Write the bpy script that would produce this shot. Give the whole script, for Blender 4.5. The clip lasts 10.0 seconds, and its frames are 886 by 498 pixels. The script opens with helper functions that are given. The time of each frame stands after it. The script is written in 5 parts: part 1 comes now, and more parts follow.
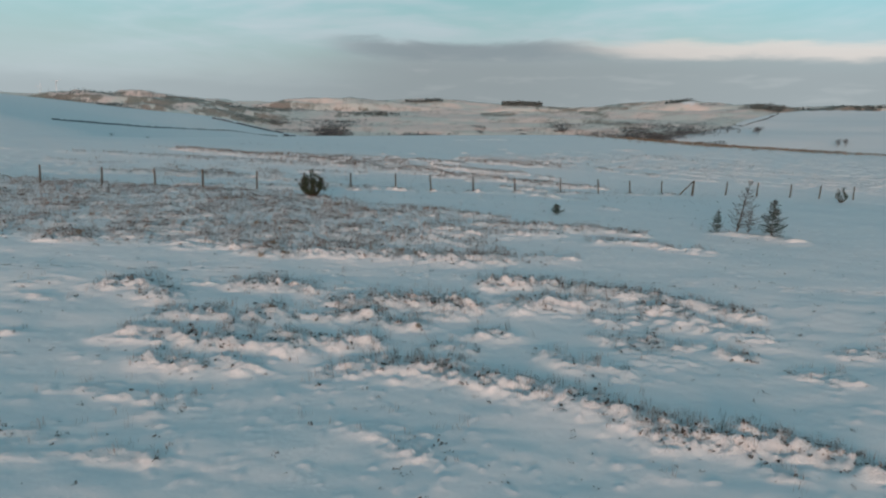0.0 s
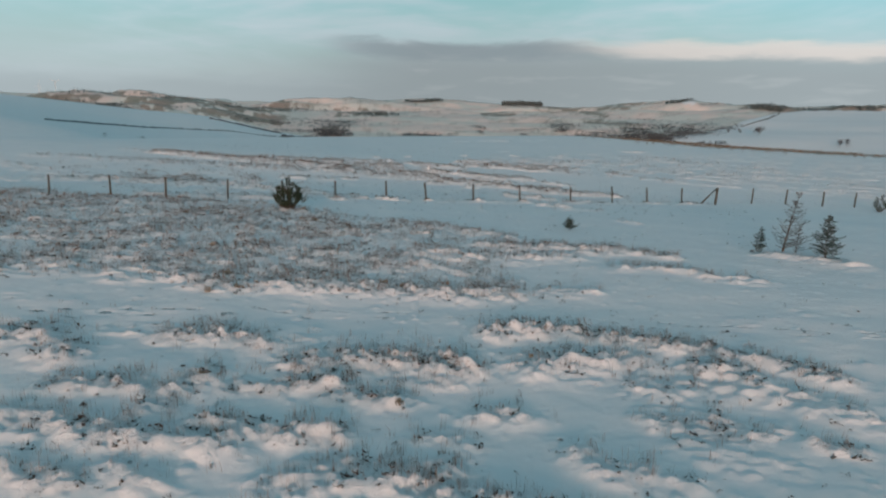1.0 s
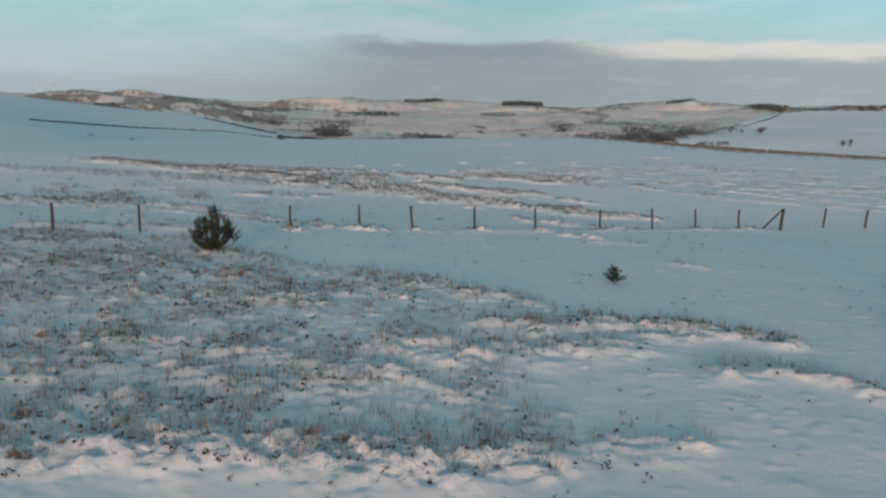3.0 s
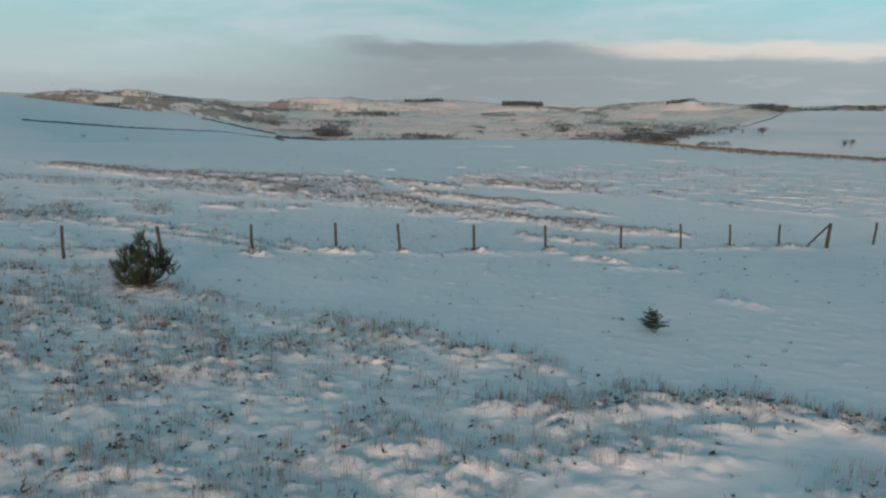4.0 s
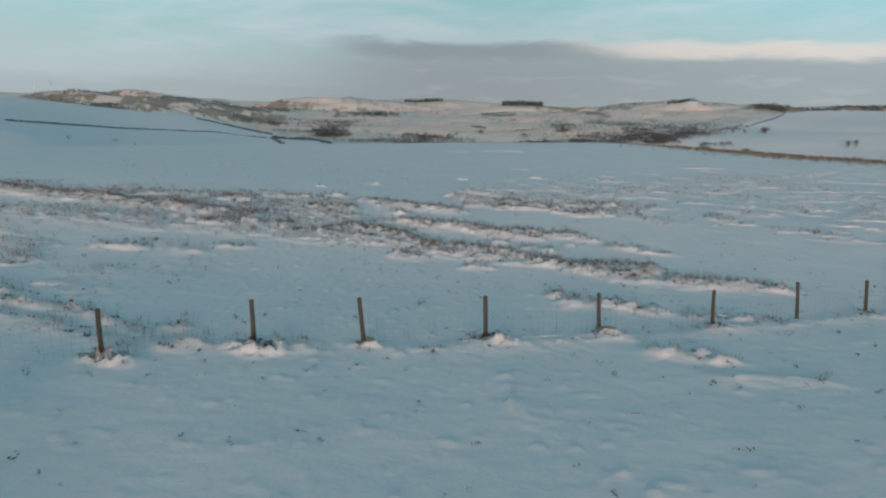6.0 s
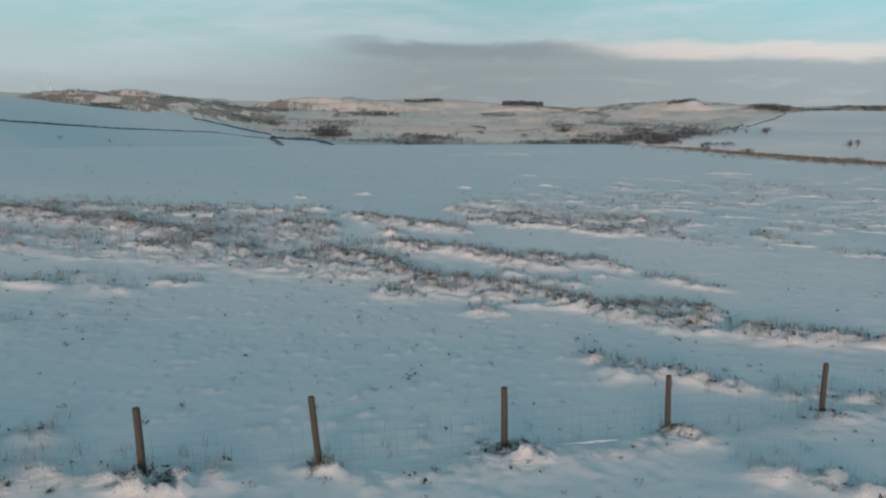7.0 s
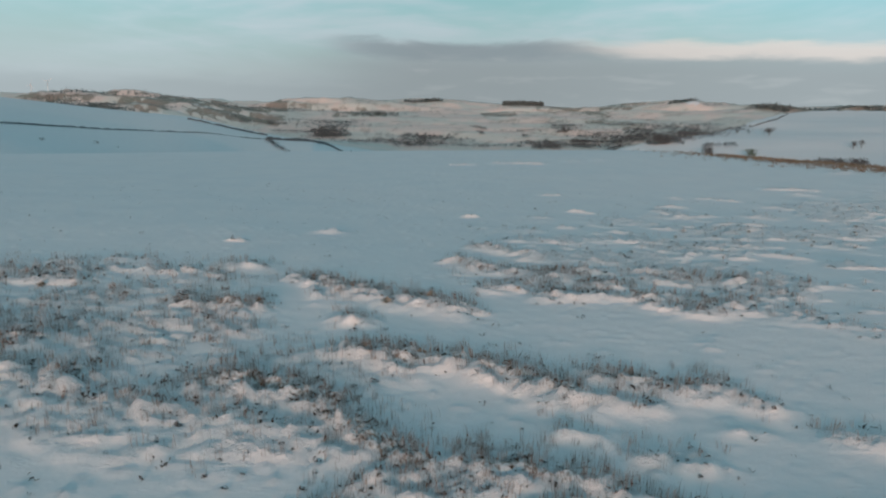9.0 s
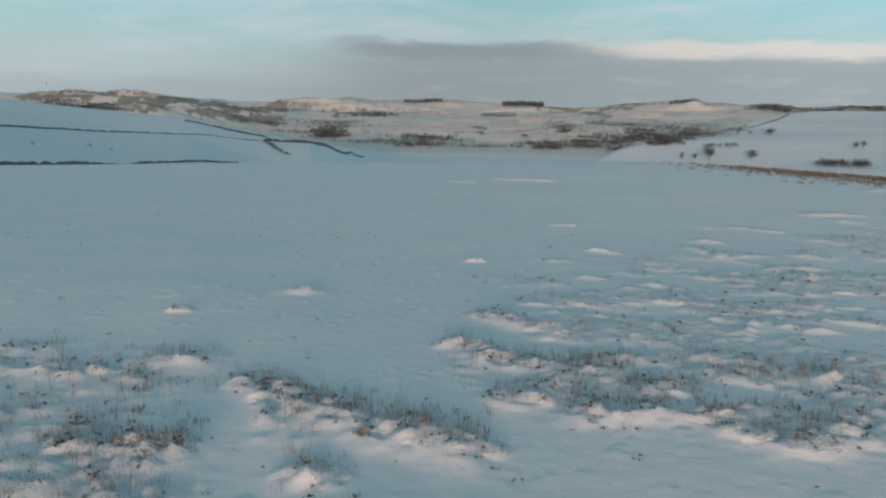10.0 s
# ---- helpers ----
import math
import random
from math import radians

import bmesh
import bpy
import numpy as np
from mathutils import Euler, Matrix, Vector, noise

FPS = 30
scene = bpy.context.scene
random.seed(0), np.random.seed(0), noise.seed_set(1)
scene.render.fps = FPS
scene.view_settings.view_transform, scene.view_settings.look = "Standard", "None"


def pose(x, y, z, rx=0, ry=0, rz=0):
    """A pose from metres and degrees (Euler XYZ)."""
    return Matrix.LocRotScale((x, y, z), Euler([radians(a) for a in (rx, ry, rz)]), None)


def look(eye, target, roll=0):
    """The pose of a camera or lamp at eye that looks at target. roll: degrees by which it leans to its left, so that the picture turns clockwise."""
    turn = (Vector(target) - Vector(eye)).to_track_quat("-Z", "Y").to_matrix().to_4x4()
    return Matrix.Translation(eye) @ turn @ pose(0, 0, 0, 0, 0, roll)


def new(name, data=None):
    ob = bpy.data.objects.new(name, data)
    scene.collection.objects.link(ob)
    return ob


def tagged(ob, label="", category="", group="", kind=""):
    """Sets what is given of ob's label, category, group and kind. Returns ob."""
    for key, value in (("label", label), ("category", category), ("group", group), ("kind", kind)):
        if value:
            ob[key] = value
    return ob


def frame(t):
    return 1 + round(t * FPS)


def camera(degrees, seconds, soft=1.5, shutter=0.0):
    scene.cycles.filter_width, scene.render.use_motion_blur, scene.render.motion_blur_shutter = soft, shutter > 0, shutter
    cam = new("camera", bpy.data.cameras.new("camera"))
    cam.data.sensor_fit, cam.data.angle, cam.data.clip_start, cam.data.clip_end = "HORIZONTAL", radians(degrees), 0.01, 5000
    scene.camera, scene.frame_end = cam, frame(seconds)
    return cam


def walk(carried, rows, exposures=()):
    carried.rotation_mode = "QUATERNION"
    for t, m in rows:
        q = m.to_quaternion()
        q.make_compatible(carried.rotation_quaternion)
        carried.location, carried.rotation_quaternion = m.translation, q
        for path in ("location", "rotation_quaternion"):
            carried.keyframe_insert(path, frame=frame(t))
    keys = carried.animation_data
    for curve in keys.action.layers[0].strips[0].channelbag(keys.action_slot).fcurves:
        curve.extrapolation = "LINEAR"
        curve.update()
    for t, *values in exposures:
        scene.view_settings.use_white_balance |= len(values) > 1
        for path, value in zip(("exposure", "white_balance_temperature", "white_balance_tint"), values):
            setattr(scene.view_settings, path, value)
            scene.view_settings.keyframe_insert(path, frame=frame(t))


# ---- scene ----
# ---- camera: a drone that flies straight ahead with its head held still ----
DEGREES = 65.45
PITCH, ROLL = -11.76, 1.00
cam = camera(DEGREES, 10.0, soft=2.2)
PATH = [
    (0.0, 0.00, 0.00, 7.23),
    (0.5, 0.11, 3.42, 7.17),
    (1.0, 0.26, 6.81, 7.15),
    (1.5, 0.37, 10.21, 7.15),
    (2.0, 0.45, 13.60, 7.15),
    (2.5, 0.56, 16.97, 7.13),
    (4.0, 1.03, 27.15, 7.03),
    (4.5, 1.14, 30.59, 6.99),
    (5.0, 1.18, 34.07, 6.95),
    (5.5, 1.21, 37.64, 6.93),
    (7.0, 1.26, 48.82, 6.80),
    (7.5, 1.28, 52.55, 6.72),
    (8.0, 1.30, 56.28, 6.64),
    (8.5, 1.32, 59.96, 6.63),
    (9.0, 1.31, 63.60, 6.88),
    (9.5, 1.28, 67.24, 7.40),
    (10.0, 1.30, 70.87, 8.07),
]


def headed(x, y, z):
    eye = Vector((x, y, z))
    return look(eye, eye + Vector((0, 100, 100 * math.tan(radians(PITCH)))), ROLL)


walk(cam, [(t, headed(x, y, z)) for t, x, y, z in PATH])

# ---- light: a low winter sun behind the camera, a pale sky with long grey clouds ----
SUN_AZ, SUN_EL = 186.0, 4.1         # degrees clockwise from straight ahead, degrees up
scene.view_settings.exposure = 0.0

sun_from = Vector((math.sin(radians(SUN_AZ)) * math.cos(radians(SUN_EL)), math.cos(radians(SUN_AZ)) * math.cos(radians(SUN_EL)), math.sin(radians(SUN_EL))))
sun = new("sun", bpy.data.lights.new("sun", "SUN"))
sun.data.energy, sun.data.angle, sun.data.color = 3.25, radians(18.0), (1.0, 0.59, 0.43)
sun.matrix_world = look(sun_from * 100, (0, 0, 0))


class Graph:
    """Short hand for node trees: every call adds a node and returns its first output."""

    def __init__(self, tree):
        self.tree = tree

    def node(self, kind):
        return self.tree.nodes.new(kind)

    def put(self, socket, value):
        if isinstance(value, bpy.types.NodeSocket):
            self.tree.links.new(value, socket)
        elif isinstance(value, tuple) and len(value) == 3 and socket.type == "RGBA":
            socket.default_value = (*value, 1)
        else:
            socket.default_value = value

    def math(self, op, *args):
        n = self.node("ShaderNodeMath")
        n.operation = op
        for i, a in enumerate(args):
            self.put(n.inputs[i], a)
        return n.outputs[0]

    def step(self, value, low, high, to=(0.0, 1.0)):
        n = self.node("ShaderNodeMapRange")
        n.interpolation_type = "SMOOTHSTEP"
        for i, a in enumerate((value, low, high, *to)):
            self.put(n.inputs[i], a)
        return n.outputs[0]

    def mix(self, fac, a, b, kind="MIX"):
        n = self.node("ShaderNodeMix")
        n.data_type, n.blend_type = "RGBA", kind
        self.put(n.inputs[0], fac), self.put(n.inputs[6], a), self.put(n.inputs[7], b)
        return n.outputs[2]

    def noise(self, vector, scale, detail=4.0, rough=0.55, warp=0.0):
        n = self.node("ShaderNodeTexNoise")
        if vector is not None:
            self.put(n.inputs["Vector"], vector)
        n.inputs["Scale"].default_value, n.inputs["Detail"].default_value = scale, detail
        n.inputs["Roughness"].default_value, n.inputs["Distortion"].default_value = rough, warp
        return n.outputs["Fac"]

    def xyz(self, x, y, z):
        n = self.node("ShaderNodeCombineXYZ")
        for i, a in enumerate((x, y, z)):
            self.put(n.inputs[i], a)
        return n.outputs[0]


def build_world():
    world = bpy.data.worlds.new("winter_sky")
    scene.world = world
    world.use_nodes = True
    g = Graph(world.node_tree)
    world.node_tree.nodes.clear()
    sky = g.node("ShaderNodeTexSky")
    sky.sky_type, sky.sun_disc = "NISHITA", False
    sky.sun_elevation, sky.sun_rotation = radians(SUN_EL), radians(SUN_AZ)
    sky.air_density, sky.dust_density, sky.ozone_density = 1.0, 0.6, 1.5
    direction = g.node("ShaderNodeTexCoord").outputs["Generated"]
    split = g.node("ShaderNodeSeparateXYZ")
    g.put(split.inputs[0], direction)
    x, y, z = split.outputs
    flat = g.math("SQRT", g.math("ADD", g.math("MULTIPLY", x, x), g.math("MULTIPLY", y, y)))
    up = g.math("DIVIDE", z, g.math("MAXIMUM", flat, 0.05))           # tangent of the height over the horizon
    side = g.math("ARCTAN2", x, y)                                    # angle from straight ahead
    # thin veil of stretched cirrus over the whole sky
    streak = g.xyz(g.math("MULTIPLY", side, 2.2), g.math("MULTIPLY", up, 11.0), g.math("MULTIPLY", y, 0.5))
    n1 = g.noise(streak, 1.6, 5.0, 0.55, 0.6)
    n2 = g.noise(streak, 6.0, 4.0, 0.5, 0.3)
    veil = g.step(g.math("ADD", n1, g.math("MULTIPLY", n2, 0.25)), 0.42, 0.86)
    thin = g.step(up, 0.9, 0.1, (0.22, 1.0))                          # the veil thins out overhead
    cover = g.math("MULTIPLY", g.math("ADD", g.math("MULTIPLY", veil, 0.34), 0.62), thin)
    clear = g.mix(g.math("MULTIPLY", g.step(side, 0.25, 0.6), g.step(up, 0.25, 0.15)), (3.0, 4.5, 5.2), (2.9, 4.7, 5.8))
    colour = g.mix(cover, g.mix(1.0, sky.outputs[0], (0.37, 1.05, 1.00), "MULTIPLY"), g.mix(veil, clear, (3.7, 4.55, 4.95)))
    # haze bank that lies on the horizon all round
    haze = g.step(g.math("ADD", up, g.math("MULTIPLY", g.math("SUBTRACT", n1, 0.5), 0.09)), 0.16, 0.0)
    colour = g.mix(g.math("MULTIPLY", haze, 0.95), colour, (3.0, 3.42, 3.6))
    bank = g.step(g.math("ADD", up, g.math("MULTIPLY", g.math("SUBTRACT", n2, 0.5), 0.02)), 0.045, 0.015)
    colour = g.mix(g.math("MULTIPLY", bank, 0.6), colour, (2.25, 2.65, 2.82))
    # one long flat cloud: thin dark nose, thick body to the far side, sunlit upper rim
    wob = g.math("MULTIPLY", g.math("SUBTRACT", g.noise(streak, 3.0, 5.0, 0.6, 0.4), 0.5), 0.036)
    rise = g.math("ADD", g.math("ADD", up, wob), g.math("MULTIPLY", side, 0.014))
    nose = g.step(side, -0.22, -0.02)
    tail = g.step(side, 1.5, 0.75)
    top = g.step(rise, 0.094, 0.078)
    body = g.math("MULTIPLY", g.math("MULTIPLY", nose, tail), top)
    foot = g.math("MULTIPLY", g.math("MULTIPLY", g.step(side, -0.30, -0.04), g.step(rise, 0.072, 0.045)), tail)
    colour = g.mix(g.math("MULTIPLY", foot, 0.5), colour, (2.2, 2.55, 2.7))
    low = g.step(rise, -0.01, 0.05)
    colour = g.mix(g.math("MULTIPLY", body, g.math("ADD", g.math("MULTIPLY", low, 0.35), 0.45)), colour, (2.15, 2.48, 2.62))
    colour = g.mix(g.math("MULTIPLY", g.math("MULTIPLY", body, g.step(n2, 0.52, 0.72)), 0.35), colour, (3.1, 3.4, 3.5))
    rim = g.math("MULTIPLY", g.math("MULTIPLY", g.step(rise, 0.066, 0.080), g.step(rise, 0.098, 0.086)), g.math("MULTIPLY", g.step(side, 0.10, 0.30), tail))
    colour = g.mix(g.math("MULTIPLY", rim, 0.75), colour, (5.2, 4.8, 4.5))
    dark = g.math("MULTIPLY", g.math("MULTIPLY", g.step(rise, 0.060, 0.072), g.step(rise, 0.094, 0.080)), g.math("MULTIPLY", g.step(side, -0.185, -0.10), g.step(side, 0.26, 0.12)))
    colour = g.mix(g.math("MULTIPLY", dark, 0.6), colour, (1.8, 2.2, 2.45))
    # the sky pales away from the cloud, to both sides
    pale = g.step(g.math("ABSOLUTE", g.math("ADD", side, 0.02)), 0.05, 0.55, (0.93, 1.10))
    colour = g.mix(1.0, colour, g.xyz(pale, pale, pale), "MULTIPLY")
    back = g.node("ShaderNodeBackground")
    g.put(back.inputs[0], colour)
    back.inputs[1].default_value = 0.139
    g.tree.links.new(back.outputs[0], g.node("ShaderNodeOutputWorld").inputs[0])


build_world()

# ---- lie of the land (metres; x to the right of the flight line, y along it) ----
RNG = np.random.default_rng(7)
LATTICE = RNG.random((256, 256))


def lattice(x, y):
    """Smooth value noise, 0 to 1, one bump a metre."""
    x, y = np.asarray(x, float), np.asarray(y, float)
    i, j = np.floor(x).astype(int), np.floor(y).astype(int)
    u, v = x - i, y - j
    u, v = u * u * u * (u * (6 * u - 15) + 10), v * v * v * (v * (6 * v - 15) + 10)
    a, b = LATTICE[i & 255, j & 255], LATTICE[(i + 1) & 255, j & 255]
    c, d = LATTICE[i & 255, (j + 1) & 255], LATTICE[(i + 1) & 255, (j + 1) & 255]
    return (a + (b - a) * u) * (1 - v) + (c + (d - c) * u) * v


def fbm(x, y, octaves=4, seed=0.0):
    total, size, weight = 0.0, 1.0, 0.5
    c, s = math.cos(0.6), math.sin(0.6)
    for k in range(octaves):
        total = total + weight * lattice(x * size + 17.3 * k + seed, y * size + 41.7 * k - seed)
        x, y = c * x - s * y, s * x + c * y
        size, weight = size * 2.03, weight * 0.5
    return total / (1 - 0.5 ** octaves)


def ease(v, low, high):
    t = np.clip((np.asarray(v, float) - low) / (high - low), 0, 1)
    return t * t * (3 - 2 * t)


def soft(v, xs, ys, blur):
    """A smoothed line through a few heights."""
    weights = {-2: 1, -1.5: 2, -1: 3, -0.5: 4, 0: 4, 0.5: 4, 1: 3, 1.5: 2, 2: 1}
    return sum(w * np.interp(v + k * blur, xs, ys) for k, w in weights.items()) / 24


MOOR_Y = [-200, 0, 22, 30, 42, 57, 70, 80, 90, 110, 122, 150, 168, 180, 200, 245, 280, 340]
MOOR_Z = [-4, -1.2, -1.0, -0.5, -0.05, -0.10, -0.75, -0.15, 0.25, 0.15, 0.15, 0.30, 0.35, -0.6, -2.8, -8, -14, -24]
BROW_X = [-120, -60, -37, 0, 33, 50, 80, 140]          # the brow of the moor, from the hill field to the rushes
BROW_Z = [-3.0, -1.55, -0.85, 0.0, 0.65, -0.4, -1.8, -4.0]
VALLEY_R = [100, 240, 420, 560, 700, 850, 1000, 1200, 1500, 1900, 2400, 2900, 3200, 4000]
VALLEY_Z = [-4, -16, -29, -35, -39, -41, -41.5, -41, -37, -27, -16, -6, 0, -30]
SKY_Q = [-0.9, -0.63, -0.55, -0.4, -0.3, -0.2, -0.12, -0.06, 0.0, 0.05, 0.1, 0.15, 0.2, 0.25, 0.32, 0.37, 0.42, 0.5, 0.57, 0.63, 0.9]
SKY_Z = [30, 27, 27, 22, 20, 20, 22, 28, 34, 22, 22, 22, 22, 28, 45, 48, 38, 32, 40, 46, 50]


def shoulder(r, q, far, qs, zs, front, back):
    """A hill whose brow lies far away, with brow heights zs at the bearings qs."""
    brow = soft(q, qs, zs, 0.03)
    rise = np.where(r < far, (far - r) * front, (r - far) * back)
    curve = 30.0
    return brow - np.sqrt(rise * rise + curve * curve * 0.05) + curve * 0.22


def blend_max(a, b, k):
    h = np.clip(0.5 + 0.5 * (a - b) / k, 0, 1)
    return b + (a - b) * h + k * h * (1 - h)


# distances on the plan of the far country, and where they truly lie: the near hill field, and the valley beside it
PLAN_R = [0, 215, 262, 302, 446, 615, 700, 800, 1000, 3200, 7000]
FIELD_R = [0, 215, 370, 430, 600, 690, 760, 2200, 2800, 3950, 7500]
VALE_R = [0, 215, 1500, 1610, 1990, 2400, 2500, 2620, 2800, 3950, 7500]


def reach_at(x, y):
    """Distance and, for every knot of the plan, the true distance on that bearing."""
    r = np.maximum(np.hypot(x, y - 65.0), 1.0)
    w = ease(x / np.maximum(y - 65.0, 1.0), -0.19, -0.06)
    return r, [a + (b - a) * w for a, b in zip(FIELD_R, VALE_R)]


def plan_of(x, y):
    """A true place to the plan of the far country, and the plan's scale there."""
    r, knots = reach_at(x, y)
    plan = np.zeros_like(r)
    for p0, p1, t0, t1 in zip(PLAN_R, PLAN_R[1:], knots, knots[1:]):
        plan = plan + np.clip((r - t0) / (t1 - t0), 0, 1) * (p1 - p0)
    k = np.maximum(plan, 1.0) / r
    return x * k, 65.0 + (y - 65.0) * k, 1 / k


def true_place(x, y):
    """A place on the plan of the far country to its true place, and the scale there."""
    r, knots = reach_at(x, y)
    far = np.zeros_like(r)
    for p0, p1, t0, t1 in zip(PLAN_R, PLAN_R[1:], knots, knots[1:]):
        far = far + np.clip((r - p0) / (p1 - p0), 0, 1) * (t1 - t0)
    k = np.maximum(far, 1.0) / r
    return x * k, 65.0 + (y - 65.0) * k, k


def far_land(x, y):
    x, y, scale = plan_of(x, y)
    return 8.0 + (plan_land(x, y) - 8.0) * scale


def plan_land(x, y):
    dy = np.maximum(y - 65.0, 1.0)
    r, q = np.hypot(x, dy), np.clip(x / dy, -2, 2)
    z = soft(r, VALLEY_R, VALLEY_Z, 60.0)
    z = z + soft(q, SKY_Q, SKY_Z, 0.02) * ease(r, 1900, 3150) * (1 - 0.4 * ease(r, 3250, 4200))
    z = z + (fbm(q * 6.5, np.log(r) * 8.0, 5, 3.0) - 0.5 - 0.10 * ease(r, 1800, 2800)) * 0.036 * r * ease(r, 700, 1300) * (0.30 + 0.70 * ease(r, 2200, 2800)) * (1 - 0.45 * ease(r, 2600, 3200))
    z = z + 14.0 * knoll(q, r)
    left_far = shoulder(r, q, 2000.0, [-1.0, -0.63, -0.58, -0.53, -0.43, -0.36, -0.31, -0.27, -0.15], [10, 14, 24, 30, 28, 24, 8, -12, -45], 0.055, 0.03)
    left_far = left_far + (fbm(q * 9, np.log(r) * 11, 4, 9.0) - 0.66) * 0.02 * r
    z = blend_max(z, left_far, 4.0)
    left = shoulder(r, q, 680.0, [-1.2, -0.63, -0.43, -0.35, -0.27, -0.18, -0.1, 0.0], [30, 8, -4, -7, -22, -30, -38, -50], 0.040, 0.06)
    z = blend_max(z, left, 3.0)
    # the next hill: a slope that tilts up to a slanting brow
    brow = soft(q, [0.1, 0.25, 0.318, 0.406, 0.495, 0.63, 1.0], [250, 385, 412, 470, 640, 630, 640], 0.02)
    right = -12 + 0.03 * (x - 144) + 0.05 * (y - 310) + (fbm(x / 90, y / 70, 3, 6.0) - 0.5) * 3.0
    right = right - 0.22 * np.maximum(y - brow, 0) - 75 * np.maximum(0.245 + 0.05 * (fbm(x / 40, y / 40, 2, 3.0) - 0.5) - q, 0)
    return blend_max(z, right, 3.0)


def knoll(q, r):
    """A bare white knoll on the skyline, 0 to 1."""
    return np.exp(-((q - 0.356) / np.where(q < 0.356, 0.020, 0.008)) ** 2 - (np.log(np.maximum(r, 1.0) / 2900.0) / 0.055) ** 2)


# brown moorland and rough pasture on the far slopes: bearing and distance of both ends on the plan, depth, how brown
HEATHS = []


def heath(q0, r0, q1, r1, deep, strength):
    HEATHS.append((q0, math.log(r0), q1, math.log(r1), deep, strength))


heath(-0.603, 1880, -0.503, 1666, 0.024, 1.50)
heath(-0.595, 1796, -0.527, 1628, 0.016, 1.12)
heath(-0.499, 1437, -0.428, 1253, 0.040, 1.50)
heath(-0.459, 1628, -0.400, 1644, 0.200, 1.20)
heath(-0.498, 1942, -0.458, 1751, 0.082, 1.12)
heath(-0.400, 1904, -0.315, 2134, 0.200, 1.36)
heath(-0.363, 1453, -0.235, 1751, 0.097, 0.96)
heath(-0.315, 1843, -0.231, 2410, 0.134, 1.28)
heath(-0.288, 1613, -0.248, 1559, 0.063, 1.12)
heath(-0.227, 2479, -0.195, 2487, 0.016, 0.80)
heath(-0.191, 2533, -0.143, 2487, 0.015, 0.64)
heath(-0.151, 2142, -0.091, 2204, 0.093, 1.28)
heath(-0.119, 2701, -0.047, 2977, 0.061, 0.64)
heath(-0.070, 2502, -0.014, 2327, 0.042, 0.64)
heath(0.062, 2319, 0.094, 2189, 0.076, 1.28)
heath(0.070, 1829, 0.100, 1844, 0.044, 0.64)
heath(0.134, 2740, 0.222, 2373, 0.132, 0.72)
heath(0.144, 2993, 0.185, 2847, 0.025, 1.20)
heath(0.201, 2381, 0.231, 2212, 0.047, 0.96)
heath(0.194, 2955, 0.258, 2985, 0.050, 0.64)
heath(0.238, 3192, 0.278, 3054, 0.016, 0.88)
heath(0.218, 2878, 0.262, 2916, 0.032, 0.96)
heath(0.126, 2120, 0.175, 1905, 0.083, 0.56)
heath(0.211, 1867, 0.280, 1660, 0.090, 0.88)
heath(0.196, 1282, 0.241, 1097, 0.078, 0.80)
heath(0.270, 2319, 0.327, 2281, 0.028, 0.48)
heath(-0.183, 1297, 0.043, 1174, 0.150, 0.19)
heath(0.115, 1598, 0.220, 1445, 0.161, 0.40)
heath(0.258, 2916, 0.330, 2786, 0.088, 0.40)
heath(0.434, 2786, 0.624, 2579, 0.099, 0.96)
heath(-0.003, 2870, 0.074, 2801, 0.118, 0.24)


def moorland(q, r):
    """How much brown ground shows on the far slopes, 0 to 1.3."""
    way = np.log(np.maximum(r, 1.0))
    n = fbm(q * 70, way * 45, 3, 12.0) - 0.5
    m = fbm(q * 190, way * 120, 2, 5.0) - 0.5
    shown = np.clip(0.72 + 1.9 * n, 0.25, 1.1) * np.maximum(ease(q, -0.42, -0.2), 0.8 * ease(q, -0.41, -0.47))
    for q0, w0, q1, w1, deep, strength in HEATHS:
        mid = w0 + np.clip((q - q0) / (q1 - q0), 0, 1) * (w1 - w0)
        across = np.abs(way - mid) / deep + 2.2 * n + 0.8 * m
        beside = np.maximum(np.maximum(q0 - q, q - q1), 0) / 0.012 + 1.6 * n
        shown = np.maximum(shown, 1.6 * strength * (1 + 0.8 * m) * ease(across, 1.35, 0.65) * ease(beside, 1.0, 0.2))
    return shown


# low banks and tussock lines on the moor: ends, half width, height, how thickly grass stands on it
BANKS = []


def bank(points, width, height, grass=1.0):
    for (x0, y0), (x1, y1) in zip(points, points[1:]):
        BANKS.append((x0, y0, x1, y1, width, height, grass))


# near hummocks, before the trodden line
bank([(-13.7, 27.5), (-12.9, 28.0), (-11.1, 26.4)], 0.7, 0.26, 0.7)
bank([(-8.4, 28.1), (-7.2, 28.3), (-5.7, 28.0)], 0.7, 0.24, 0.9)
bank([(-4.0, 26.5), (-2.5, 26.7)], 0.7, 0.24, 0.7)
bank([(-2.5, 26.8), (-1.0, 26.9), (0.6, 26.8)], 0.8, 0.34, 1.0)
bank([(2.0, 29.6), (3.2, 30.1), (4.6, 30.0), (6.3, 29.5)], 0.6, 0.26, 1.0)
bank([(3.4, 27.1), (5.3, 27.5), (6.4, 27.6)], 0.8, 0.3, 0.7)
bank([(7.4, 29.4), (9.2, 28.8), (10.6, 28.2), (12.4, 27.3)], 0.6, 0.24, 0.9)
bank([(8.7, 27.3), (9.9, 27.0)], 0.7, 0.28, 0.8)
bank([(6.3, 25.9), (8.9, 26.1), (10.7, 25.8), (12.1, 24.8)], 0.8, 0.3, 0.35)
bank([(-10.2, 24.2), (-8.5, 24.4)], 0.6, 0.24, 0.8)
bank([(-7.1, 24.0), (-6.6, 25.1)], 0.6, 0.22, 0.7)
